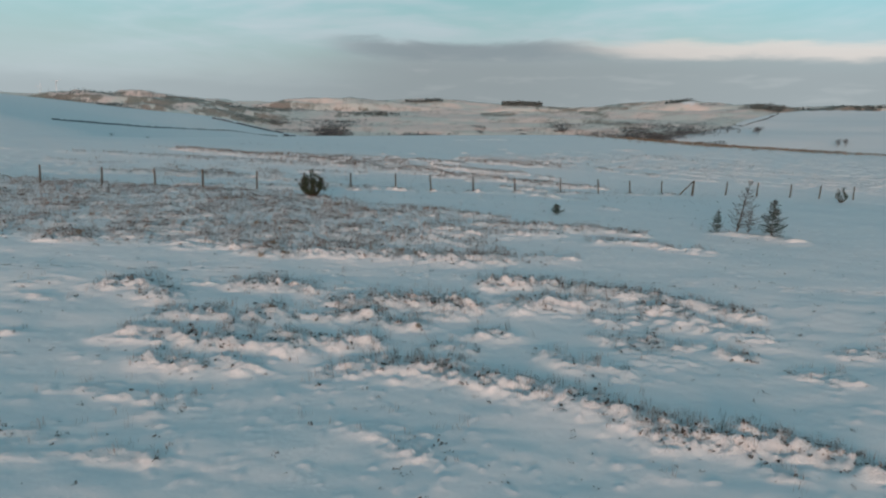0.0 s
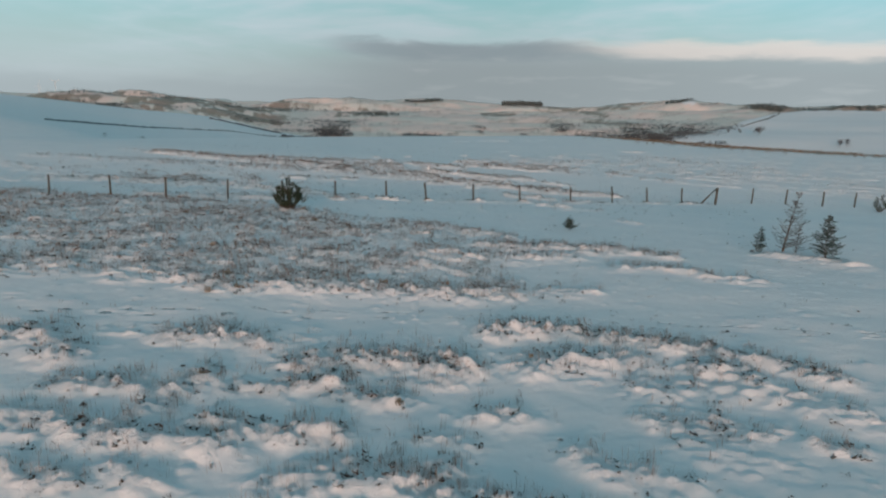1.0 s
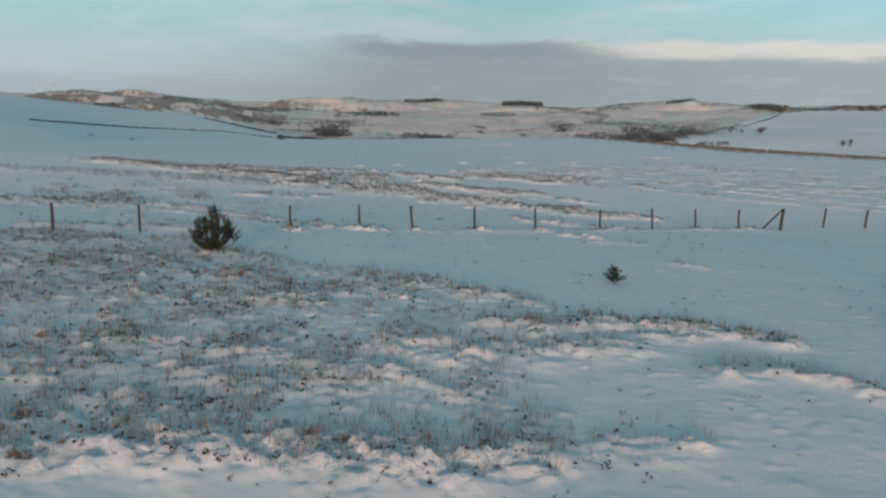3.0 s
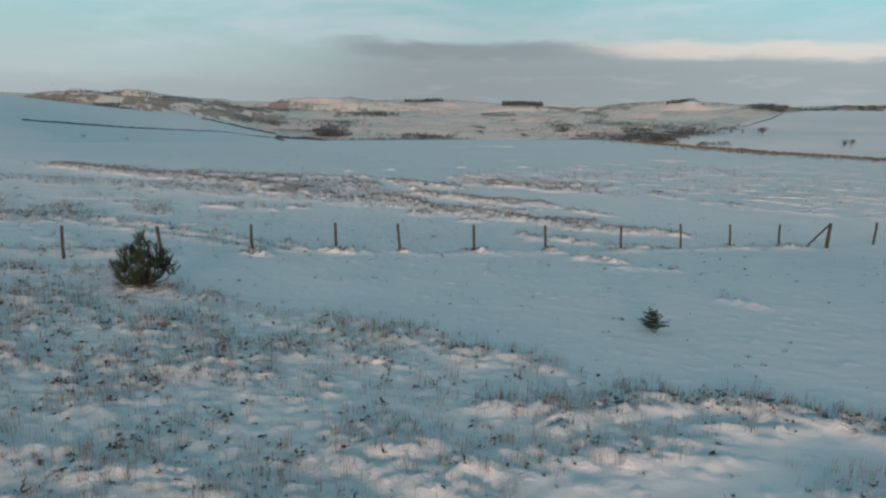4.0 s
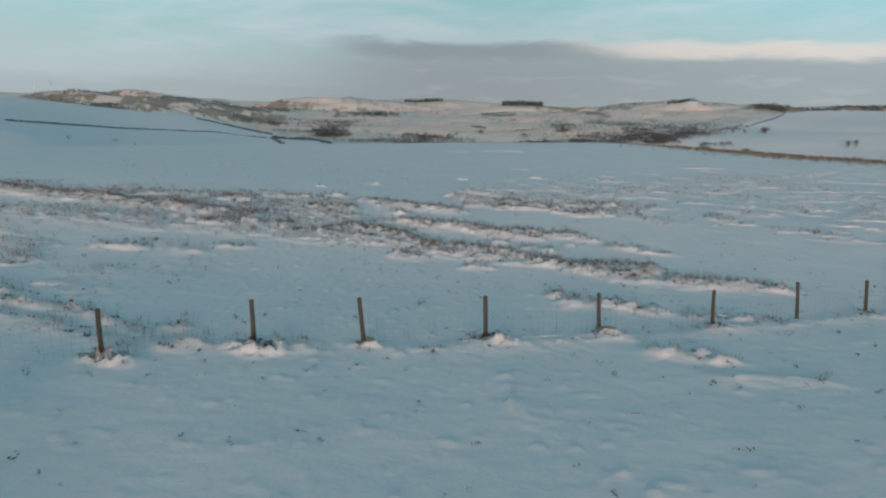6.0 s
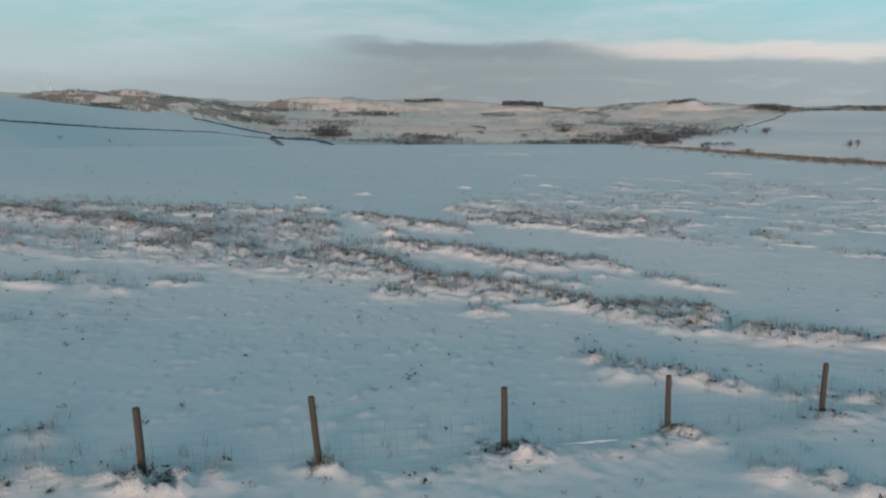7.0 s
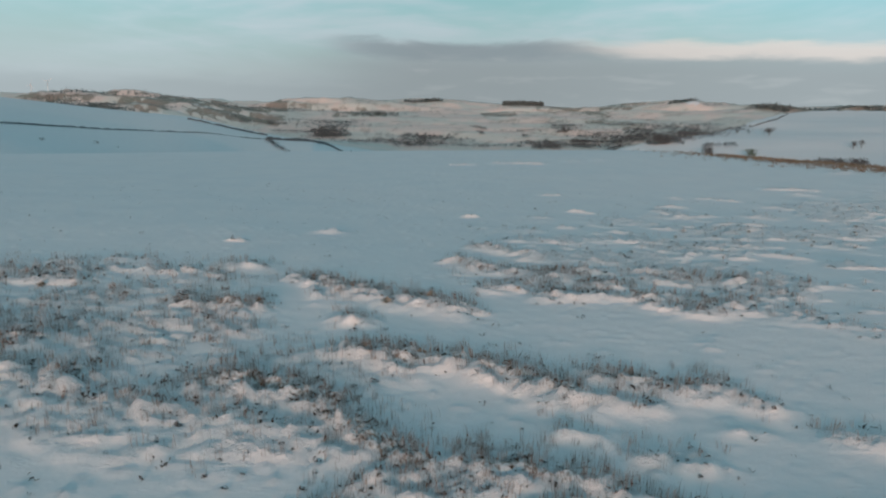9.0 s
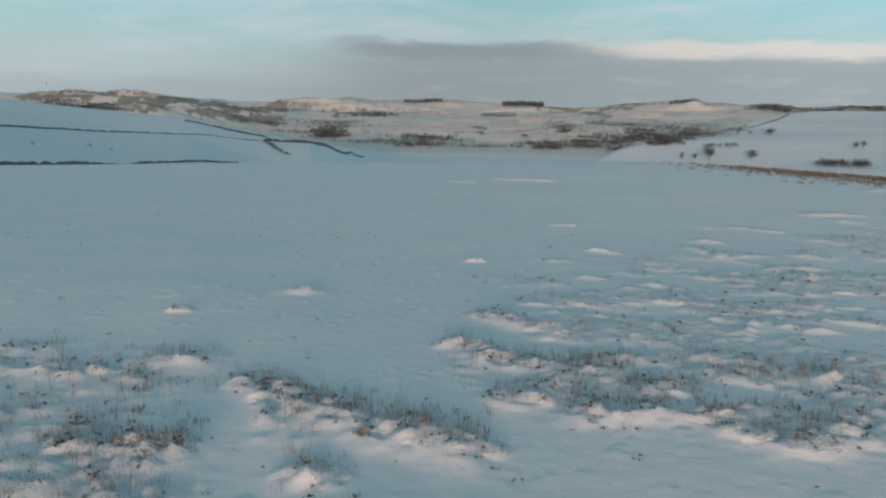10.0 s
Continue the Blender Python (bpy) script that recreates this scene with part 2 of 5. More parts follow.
bank([(-5.4, 24.7), (-4.3, 24.8)], 0.5, 0.2, 0.6)
bank([(-4.1, 25.0), (-2.6, 25.1)], 0.5, 0.24, 0.9)
bank([(-2.4, 24.5), (-1.1, 24.5)], 0.6, 0.28, 0.8)
bank([(-10.6, 22.5), (-9.1, 22.4), (-7.5, 21.6), (-5.8, 21.8), (-4.8, 21.9)], 0.7, 0.3, 0.6)
bank([(-7.4, 23.0), (-6.8, 23.2)], 0.4, 0.2, 0.9)
bank([(-5.6, 22.7), (-4.4, 22.3)], 0.5, 0.2, 0.7)
bank([(-3.6, 22.2), (-2.2, 22.5)], 0.5, 0.24, 0.8)
bank([(1.5, 23.7), (2.1, 23.8)], 0.5, 0.2, 0.5)
bank([(-9.1, 20.2), (-7.8, 20.0)], 0.5, 0.24, 0.8)
bank([(-6.9, 20.6), (-5.9, 20.0)], 0.5, 0.24, 0.4)
bank([(-1.8, 21.2), (-0.9, 21.2)], 0.4, 0.2, 0.9)
bank([(-0.7, 20.6), (0.4, 20.9)], 0.5, 0.26, 0.8)
bank([(3.6, 21.6), (4.4, 20.9), (5.6, 20.7)], 0.6, 0.26, 0.4)
bank([(9.9, 23.0), (10.7, 22.8)], 0.3, 0.08, 0.9)
bank([(6.6, 22.2), (8.6, 22.0)], 0.6, 0.2, 0.2)
bank([(-1.6, 20.6), (0.4, 20.1), (2.2, 19.4), (4.6, 18.2), (6.0, 16.8)], 0.6, 0.28, 0.8)
bank([(5.9, 16.7), (7.1, 16.6), (9.0, 16.5), (10.2, 15.9), (10.8, 15.3)], 0.6, 0.3, 1.0)
# beyond the trodden line, this side of the fence
bank([(-9.1, 33.4), (-7.2, 33.7), (-6.1, 34.0), (-4.3, 33.9)], 0.7, 0.26, 0.8)
bank([(-2.7, 34.1), (-0.9, 34.0), (0.9, 33.9), (2.8, 34.1)], 0.8, 0.28, 0.9)
bank([(-1.1, 40.3), (2.5, 40.0), (5.0, 41.0), (6.8, 41.4)], 0.8, 0.22, 0.5)
bank([(3.9, 42.1), (6.4, 43.5), (9.3, 43.4), (12.4, 42.3)], 0.6, 0.28, 0.9)
bank([(7.4, 42.3), (9.7, 42.6)], 0.5, 0.2, 0.5)
bank([(9.2, 39.3), (10.6, 39.6), (12.3, 39.1), (12.7, 38.4)], 0.6, 0.3, 0.6)
bank([(5.0, 34.9), (6.6, 35.0)], 0.6, 0.22, 0.4)
bank([(2.6, 36.4), (3.6, 36.3)], 0.4, 0.15, 0.3)
bank([(13.8, 38.2), (15.0, 38.2)], 0.6, 0.24, 0.3)
bank([(1.8, 46.2), (3.0, 46.0)], 0.5, 0.22, 0.6)
bank([(-5.2, 44.6), (-3.9, 45.1)], 0.5, 0.22, 0.9)
bank([(2.1, 42.5), (4.2, 42.7)], 0.5, 0.24, 0.9)
bank([(-0.2, 40.7), (2.3, 40.3)], 0.8, 0.24, 0.4)
bank([(-5.4, 39.2), (-4.1, 39.3)], 0.5, 0.22, 0.7)
bank([(-6.2, 37.4), (-5.2, 37.6)], 0.5, 0.22, 0.7)
bank([(-1.5, 38.5), (-0.1, 38.0)], 0.6, 0.2, 0.2)
bank([(9.3, 59.9), (12.2, 60.0)], 0.5, 0.14, 0.3)
bank([(12.6, 54.2), (13.4, 53.7)], 0.4, 0.2, 0.3)
bank([(-19.8, 66.1), (-17.9, 66.8)], 0.6, 0.22, 0.8)
bank([(-17.1, 65.9), (-14.6, 65.2)], 0.6, 0.24, 0.8)
bank([(-14.2, 64.3), (-10.7, 63.2), (-8.2, 61.5)], 0.4, 0.1, 0.9)
bank([(3.0, 59.2), (3.3, 56.5)], 0.3, 0.06, 0.1)
# old drain lines past the fence
bank([(-11.8, 79.6), (-10.0, 79.6), (-7.9, 79.4)], 0.9, 0.3, 0.9)
bank([(-7.6, 78.7), (-5.8, 78.1), (-4.1, 77.9)], 0.7, 0.26, 0.7)
bank([(-4.5, 79.6), (-2.9, 79.4), (-1.3, 78.6)], 0.7, 0.26, 1.1)
bank([(-3.4, 78.0), (-1.4, 77.4), (-0.4, 76.6)], 0.7, 0.26, 0.6)
bank([(-1.2, 78.2), (-0.0, 77.0), (1.0, 76.2)], 0.6, 0.28, 1.1)
bank([(0.2, 75.6), (1.6, 75.5), (2.9, 76.0)], 0.7, 0.28, 0.8)
bank([(1.6, 76.4), (3.0, 76.3), (4.3, 76.1)], 0.6, 0.28, 1.1)
bank([(2.9, 74.8), (3.8, 74.9)], 0.5, 0.24, 0.9)
bank([(3.9, 73.9), (5.1, 74.1)], 0.6, 0.24, 0.3)
bank([(4.4, 76.0), (5.7, 75.3), (6.3, 74.8)], 0.5, 0.16, 0.9)
bank([(5.8, 74.4), (6.7, 74.3), (7.6, 73.8)], 0.6, 0.34, 1.1)
bank([(7.6, 73.4), (8.6, 72.9), (9.6, 72.7), (10.4, 72.6)], 0.7, 0.28, 0.8)
bank([(8.2, 74.2), (9.6, 74.1), (11.3, 74.2)], 0.6, 0.2, 1.1)
bank([(-1.0, 74.6), (-0.2, 74.6)], 0.5, 0.26, 0.8)
bank([(2.6, 73.0), (3.3, 72.9)], 0.4, 0.2, 0.8)
bank([(-2.6, 81.8), (-2.1, 81.8)], 0.5, 0.2, 0.4)
bank([(-1.2, 81.8), (0.6, 81.5), (2.6, 81.2), (4.7, 79.9)], 0.7, 0.3, 1.0)
bank([(5.6, 79.8), (6.4, 79.5)], 0.5, 0.24, 0.6)
bank([(5.4, 81.0), (7.0, 80.7), (8.8, 80.7)], 0.5, 0.14, 0.9)
bank([(7.8, 80.4), (8.9, 80.5), (9.6, 79.9)], 0.5, 0.26, 0.7)
bank([(4.1, 77.9), (4.8, 77.8)], 0.5, 0.22, 0.4)
bank([(5.8, 77.0), (6.8, 77.0)], 0.6, 0.3, 0.5)
bank([(10.6, 78.4), (11.5, 78.3)], 0.5, 0.28, 0.6)
bank([(8.1, 78.6), (9.0, 78.4)], 0.4, 0.14, 0.3)
bank([(12.1, 77.6), (13.4, 77.6)], 0.4, 0.1, 0.5)
bank([(-7.4, 90.3), (-6.1, 90.6)], 0.6, 0.26, 0.4)
bank([(-7.2, 85.1), (-5.3, 84.9)], 0.6, 0.28, 0.8)
bank([(-2.2, 87.4), (-0.7, 87.0), (0.8, 86.6), (1.7, 86.0)], 0.75, 0.34, 0.75)
bank([(-4.3, 89.1), (-3.0, 88.5), (-2.3, 88.0)], 0.5, 0.1, 0.9)
bank([(1.6, 86.1), (2.6, 85.8)], 0.3, 0.06, 0.9)
bank([(-7.4, 90.0), (-6.1, 90.6)], 0.5, 0.26, 0.5)
bank([(-9.7, 89.4), (-8.5, 89.3)], 0.5, 0.22, 0.4)
bank([(-12.0, 90.6), (-11.2, 91.0)], 0.5, 0.22, 0.4)
bank([(-7.3, 85.1), (-6.1, 85.1), (-5.0, 85.2)], 0.5, 0.26, 1.1)
bank([(-7.9, 84.4), (-6.8, 84.4)], 0.5, 0.24, 0.4)
bank([(-3.6, 88.4), (-3.0, 86.8)], 0.35, 0.2, 0.4)
bank([(-1.9, 84.6), (-1.0, 84.4)], 0.4, 0.24, 0.6)
bank([(-8.6, 95.3), (-8.2, 95.3)], 0.25, 0.08, 0.8)
bank([(2.9, 96.3), (5.1, 95.0)], 0.5, 0.26, 0.9)
bank([(1.9, 93.0), (2.6, 92.7)], 0.5, 0.26, 1.0)
bank([(2.6, 92.0), (4.1, 91.2), (5.7, 91.0)], 0.6, 0.28, 0.8)
bank([(3.0, 88.7), (4.0, 88.8)], 0.4, 0.24, 0.8)
bank([(5.1, 88.0), (6.3, 88.1), (7.6, 88.6)], 0.5, 0.28, 0.7)
bank([(7.2, 89.7), (7.9, 89.8)], 0.4, 0.2, 0.9)
bank([(7.7, 88.1), (9.0, 88.1)], 0.5, 0.26, 0.8)
bank([(8.9, 87.4), (10.0, 86.9), (11.2, 86.9)], 0.5, 0.26, 0.8)
bank([(12.9, 91.3), (13.4, 91.2)], 0.4, 0.2, 0.8)
bank([(11.7, 87.6), (12.1, 87.5)], 0.4, 0.2, 0.9)
bank([(13.5, 96.4), (15.8, 96.2)], 0.5, 0.22, 0.4)
bank([(17.7, 97.6), (19.0, 97.2)], 0.5, 0.24, 0.4)
bank([(8.9, 99.2), (11.4, 99.2)], 0.5, 0.22, 0.4)
bank([(5.9, 91.5), (8.1, 92.2)], 0.5, 0.16, 0.7)
bank([(9.8, 92.3), (11.4, 92.6)], 0.5, 0.18, 0.6)
bank([(12.2, 72.1), (14.0, 71.8), (16.5, 71.4)], 0.6, 0.28, 1.0)
bank([(6.4, 67.7), (8.2, 67.7)], 0.6, 0.26, 0.5)
bank([(6.0, 68.6), (7.8, 67.6), (9.3, 66.9)], 0.4, 0.08, 0.9)
bank([(9.3, 67.2), (9.7, 67.0)], 0.35, 0.2, 0.8)
bank([(10.9, 66.6), (13.5, 66.6)], 0.4, 0.08, 0.8)
bank([(8.0, 62.0), (8.6, 61.9)], 0.4, 0.2, 0.8)
bank([(9.2, 61.7), (9.6, 61.7)], 0.4, 0.2, 0.8)
bank([(9.7, 61.4), (10.2, 61.4)], 0.4, 0.2, 0.8)
bank([(-15.2, 73.6), (-13.3, 73.6)], 0.5, 0.22, 0.5)
bank([(-11.3, 73.4), (-10.6, 73.5)], 0.4, 0.22, 0.4)
bank([(-9.5, 74.6), (-8.7, 74.7)], 0.4, 0.1, 0.7)
bank([(-6.4, 60.6), (-5.9, 60.6)], 0.35, 0.16, 0.8)
bank([(-7.6, 62.1), (-7.0, 62.1)], 0.3, 0.05, 0.8)
# lone snow mounds on the open moor
bank([(-4.8, 98.8), (-4.3, 98.9)], 0.5, 0.34, 0.35)
bank([(7.7, 145.6), (12.4, 144.8)], 0.85, 0.32, 0.7)
bank([(2.6, 143.4), (4.3, 143.1)], 0.77, 0.24, 0.7)
bank([(9.4, 118.5), (10.2, 118.5)], 0.42, 0.21, 0.5)
bank([(10.1, 110.4), (10.9, 110.0)], 0.42, 0.24, 0.6)
bank([(2.9, 106.3), (3.3, 106.3)], 0.34, 0.18, 0.6)
bank([(7.4, 107.2), (7.9, 107.2)], 0.34, 0.14, 0.35)
bank([(12.3, 107.7), (13.0, 107.6)], 0.42, 0.18, 0.4)
bank([(5.9, 102.1), (6.6, 101.8)], 0.42, 0.18, 0.35)
bank([(8.2, 103.4), (8.9, 103.4)], 0.42, 0.18, 0.35)
bank([(16.4, 111.9), (17.4, 109.9)], 0.51, 0.24, 0.7)
bank([(17.3, 114.4), (18.9, 114.4)], 0.42, 0.17, 0.5)
bank([(23.7, 119.5), (24.8, 119.1)], 0.42, 0.17, 0.7)
bank([(22.3, 119.9), (24.2, 120.2)], 0.42, 0.08, 0.5)
bank([(30.9, 126.8), (35.4, 127.4)], 0.59, 0.14, 0.9)
bank([(32.0, 124.1), (33.7, 123.7)], 0.51, 0.21, 0.35)
bank([(19.4, 107.6), (21.7, 107.9)], 0.42, 0.15, 0.7)
bank([(19.7, 105.7), (21.0, 105.7)], 0.42, 0.21, 0.4)
bank([(15.4, 103.2), (16.2, 102.9)], 0.42, 0.18, 0.5)
bank([(19.7, 119.5), (20.2, 119.4)], 0.42, 0.17, 0.35)
bank([(16.7, 148.1), (17.5, 148.2)], 0.77, 0.21, 0.35)
bank([(19.7, 149.4), (20.5, 149.5)], 0.77, 0.21, 0.35)
bank([(10.8, 102.4), (12.0, 102.0)], 0.42, 0.17, 0.35)
bank([(16.4, 99.6), (17.4, 99.3)], 0.42, 0.18, 0.7)
bank([(46.5, 143.9), (50.4, 147.6)], 0.68, 0.21, 0.5)
# drifts that the young trees stand on
bank([(18.2, 44.0), (19.8, 43.7), (21.8, 42.4)], 0.9, 0.34, 0.5)
bank([(-10.9, 51.3), (-9.2, 51.4)], 0.6, 0.24, 0.9)
# drifts along the fence and on the hillside behind it
bank([(-33, 64.5), (-27.5, 65.8), (-21.5, 67.0)], 1.5, 0.22, 1.1)
bank([(-21.5, 56.2), (-16.0, 57.2), (-12.3, 57.4)], 0.7, 0.24, 0.8)
bank([(-22.0, 67.0), (-13.5, 62.8), (-8.0, 60.2), (-3.0, 60.9)], 0.5, 0.10, 0.5)
bank([(0.0, 60.9), (5.0, 62.6), (10.0, 64.4), (16.0, 67.0), (24.0, 69.6)], 0.5, 0.06, 0.3)
bank([(-34, 89), (-25, 86.2), (-16.1, 83.7), (-10.5, 81.4)], 1.1, 0.32, 0.95)

# fence posts, from the hillside down to the corner post and on
POSTS = [(-34.8, 51.6), (-30.8, 52.4), (-26.5, 53.2), (-22.8, 54.2), (-19.4, 55.2), (-15.25, 56.0), (-11.45, 57.1), (-8.0, 59.1), (-4.25, 60.5), (-1.15, 61.5),
         (2.65, 62.5), (6.6, 63.8), (11.1, 65.4), (15.1, 67.2), (18.5, 68.4), (22.0, 69.4), (25.25, 69.9), (29.5, 72.0), (33.0, 72.5), (36.25, 72.0), (39.5, 72.3), (43.2, 72.5)]
HEAPS = {(-8.0, 59.1): 0.9, (-4.25, 60.5): 1.0, (-1.15, 61.5): 0.5, (2.65, 62.5): 0.9, (6.6, 63.8): 0.6, (11.1, 65.4): 0.3, (18.5, 68.4): 0.5, (22.0, 69.4): 0.5}


def patches(x, y):
    """Where rough grass stands in beds, 0 to 1."""
    n = fbm(x / 3.1, y / 2.2, 3, 5.0) - 0.5
    # bed between the trodden line and the fence, with a slanting edge
    edge = soft(x, [-40, -22, -12, -9.2, -5.5, -1.7, 1.7, 4.3, 5.5, 9.9, 12.4, 16], [55, 55, 54.6, 52.4, 50.4, 49.4, 47.8, 46.2, 44.6, 43.2, 41.8, 39], 0.8)
    right = 3.4 + (y - 34) * 0.45
    bed = ease(edge - y + 2.0 * n, -0.6, 0.8) * ease(y - 33.6 + 2 * n, -0.4, 0.8) * ease(right - x + 5 * n, -1.0, 3.0)
    bed = bed * ease(x + 16 * n, -48, -35)
    bed = bed * (0.66 + 0.24 * ease(-x, -4, 8)) * (0.48 + 0.52 * ease(fbm(x / 2.4, y / 1.7, 3, 15.0), 0.40, 0.58))
    # bed along the old drain
    drain = ease(x + 4.0 + 6 * n, 1.0, -3.0) * ease(y - 80.0 - 0.35 * (-8 - x) + 3 * n, -1.5, 1.5) * ease(91.0 - y + 3 * n, -1, 2) * (0.26 + 0.44 * ease(fbm(x / 2.6, y / 1.6, 3, 19.0), 0.42, 0.6))
    drain = drain * ease(x + 6 * n, -46, -36)
    drain_near = ease(x - 1.5 + 4 * n, 1.0, -3.0) * ease(y - 75.5 + 0.4 * np.minimum(x, 0) * 0.3 + 3 * n, -1, 1.5) * ease(84 - y, 0, 3) * 0.45
    # hummocks past the drain
    rows = fbm(x / 2.6, y / 1.5, 3, 8.0) - 0.5
    field = ease(x - 2.4 + 7 * n, -0.8, 2.2) * ease(y - 87.6 + 0.25 * (x - 6) + 2 * n, -0.5, 1.2) * ease(100.5 + 0.74 * x - y + 6 * n, -2, 7)
    field = field * ease(rows + 0.35 * (fbm(x / 11, y / 8, 2, 2.0) - 0.5), -0.12, 0.10) * 0.52
    # scattered tussocks before the trodden line
    near = ease(29.4 - y + n, 0, 1.2) * ease(rows + n * 0.6, 0.0, 0.42) * 0.65
    # behind the fence on the uphill side
    hill = ease(-x - 9 + 4 * n, 0, 4) * ease(y - 58, 0, 3) * ease(80 - y, 0, 8) * ease(rows, 0.06, 0.2) * 0.4
    return np.clip(np.maximum.reduce([bed, drain, drain_near, field, near, hill]), 0, 1)


def on_banks(x, y):
    """Height and grass of the banks."""
    x, y = np.asarray(x, float), np.asarray(y, float)
    height, grass = np.zeros_like(x), np.zeros_like(x)
    wob = (fbm(x / 1.3, y / 1.3, 3, 1.0) - 0.5) * 1.1
    lump = np.clip(3.0 * fbm(x / 0.5, y / 0.38, 4, 6.0) - 0.7, 0, 2)
    for x0, y0, x1, y1, w, h, g in BANKS:
        m = (x > min(x0, x1) - 3) & (x < max(x0, x1) + 3) & (y > min(y0, y1) - 3) & (y < max(y0, y1) + 3)
        if not m.any():
            continue
        dx, dy = x1 - x0, y1 - y0
        px, py = x[m] - x0, y[m] - y0
        t = np.clip((px * dx + py * dy) / (dx * dx + dy * dy), 0, 1)
        away = py - t * dy
        d = np.hypot(px - t * dx, away) / (w * np.where(away < 0, 1.25, 0.85)) + wob[m]
        height[m] = np.maximum(height[m], h * np.exp(-d * d) * (0.12 + 0.42 * lump[m]))
        d = np.hypot(px - t * dx, away - 0.25 * w) / w + wob[m]
        grass[m] = np.maximum(grass[m], g * np.exp(-d * d * 0.7))
    return height, grass


FOOTPRINTS = []
for k, (offset, pace, phase, gaps) in enumerate(((0.0, 1.08, 0.0, 7), (-0.62, 1.3, 0.5, 2))):
    for i in range(-18, 21):
        if (i * 5 + k) % gaps:
            step_x = i * pace + phase + 0.22 * math.sin(i * 2.7 + k)
            line = 31.6 - 0.14 * max(-3.0 - step_x, 0)
            FOOTPRINTS.append((step_x, line + offset + 0.09 * math.sin(i * 4.1 + 2 * k) + (0.06 if i % 2 == 0 else -0.06)))


def steps_in_snow(x, y):
    """Two lines of footprints across the flight line."""
    depth = np.zeros_like(x)
    m = (y > 29) & (y < 33) & (x > -22) & (x < 27)
    if m.any():
        xs, ys, sunk = x[m], y[m], np.zeros(int(m.sum()))
        for cx, cy in FOOTPRINTS:
            near = np.abs(xs - cx) < 0.8
            u, v = xs[near] - cx, ys[near] - cy
            sunk[near] += 0.025 * np.exp(-(u / 0.26) ** 2 - ((v + 0.13) / 0.06) ** 2) - 0.11 * np.exp(-(u / 0.19) ** 2 - (v / 0.06) ** 2)
        depth[m] = sunk
    return depth


def land(x, y, fine=True):
    """Height of the snow, and how much grass shows through it (0 to 1)."""
    x, y = np.atleast_1d(np.asarray(x, float)), np.atleast_1d(np.asarray(y, float))
    crest = ease(y, 95, 165)
    z = soft(y, MOOR_Y, MOOR_Z, 4.0) - 0.03 * np.clip(x, -60, 60) * (1 - crest) + soft(x, BROW_X, BROW_Z, 5.0) * crest
    z = z + (fbm(x / 14, y / 11, 3, 4.0) - 0.5) * 0.25 * ease(y, 10, 20) * ease(200 - y, 0, 60)
    z = z + (fbm(x / 4.2, y / 2.6, 3, 13.0) - 0.5) * (0.04 + 0.20 * ease(36 - y, 0, 8) + 0.05 * ease(60 - y, 0, 8)) * ease(y, 8, 14) * ease(130 - y, 0, 30)
    grass = np.zeros_like(x)
    near = (y < 205) & (y > 3) & (np.abs(x) < 140)
    if fine and near.any():
        xn, yn = x[near], y[near]
        beds = patches(xn, yn)
        h, g = on_banks(xn, yn)
        lumps = fbm(xn / 1.15, yn / 0.75, 3, 2.5) - 0.36
        ripple = fbm(xn / 2.6, yn / 1.5, 4, 7.0) - 0.5
        crumple = np.abs(fbm(xn / 0.5, yn / 0.4, 3, 3.3) - 0.5) * 2
        rough = np.clip(np.maximum(beds, g), 0, 1)
        trampled = ease(yn, 58, 64) * ease(86 - yn, 0, 6) * ease(12 - xn, 0, 12)          # crumbly snow past the fence
        pebbly = 1 - 0.45 * ease(yn, 33, 36) * ease(58 - yn, 0, 3)
        zn = h + beds * 0.26 * np.clip(lumps, -0.12, 1) + (0.010 + 0.020 * ease(yn, 97, 84)) * ripple + (0.024 * ease(yn, 97, 84) * (1 - 0.6 * trampled) + 0.003) * (fbm(xn / 0.55, yn / 0.36, 3, 17.0) - 0.5) + rough * (0.13 * crumple + pebbly * (0.09 * ease(fbm(xn / 0.36, yn / 0.30, 2, 21.0), 0.48, 0.66) + 0.12 * ease(fbm(xn / 0.24, yn / 0.22, 2, 23.0), 0.5, 0.72)) + 0.05 * ease(fbm(xn / 0.8, yn / 0.6, 2, 27.0), 0.5, 0.7)) + trampled * (0.008 * crumple + 0.08 * ease(fbm(xn / 0.28, yn / 0.24, 2, 29.0), 0.75, 0.90)) + 0.3 * np.clip(fbm(xn / 0.38, yn / 0.34, 3, 11.0) - 0.69, 0, 1)
        for (px, py), s in HEAPS.items():
            d2 = ((xn - px - 0.25) / 0.72) ** 2 + ((yn - py + 0.22) / 0.40) ** 2
            hp = s * np.exp(-d2)
            zn = zn + 0.30 * hp * np.clip(3.6 * fbm(xn / 0.20, yn / 0.16, 3, 1.0) - 1.0, 0.05, 2)
            g = np.maximum(g, 0.6 * hp)
        fade = ease(yn, 9.5, 14) * ease(48 + 0.6 * np.maximum(yn - 40, 0) - np.abs(xn) + 5 * ripple, 0, 9)
        zn, g, beds = zn * fade, g * fade, beds * fade
        trodden = steps_in_snow(xn, yn)
        zn = zn + trodden
        z[near] += zn
        g = np.maximum(g, 1.5 * ease(-trodden, 0.04, 0.08))
        grass[near] = np.clip(np.maximum(beds * (0.4 + 0.8 * np.clip(lumps + 0.25, 0, 1)), g), 0, 1.5)
    beyond = ease(y, 205, 330)
    z_far = far_land(x, y)
    z = np.where(beyond > 0, z * (1 - beyond) + z_far * beyond, z)
    x, y, _ = plan_of(x, y)
    away = np.hypot(x, np.maximum(y - 65.0, 1.0))
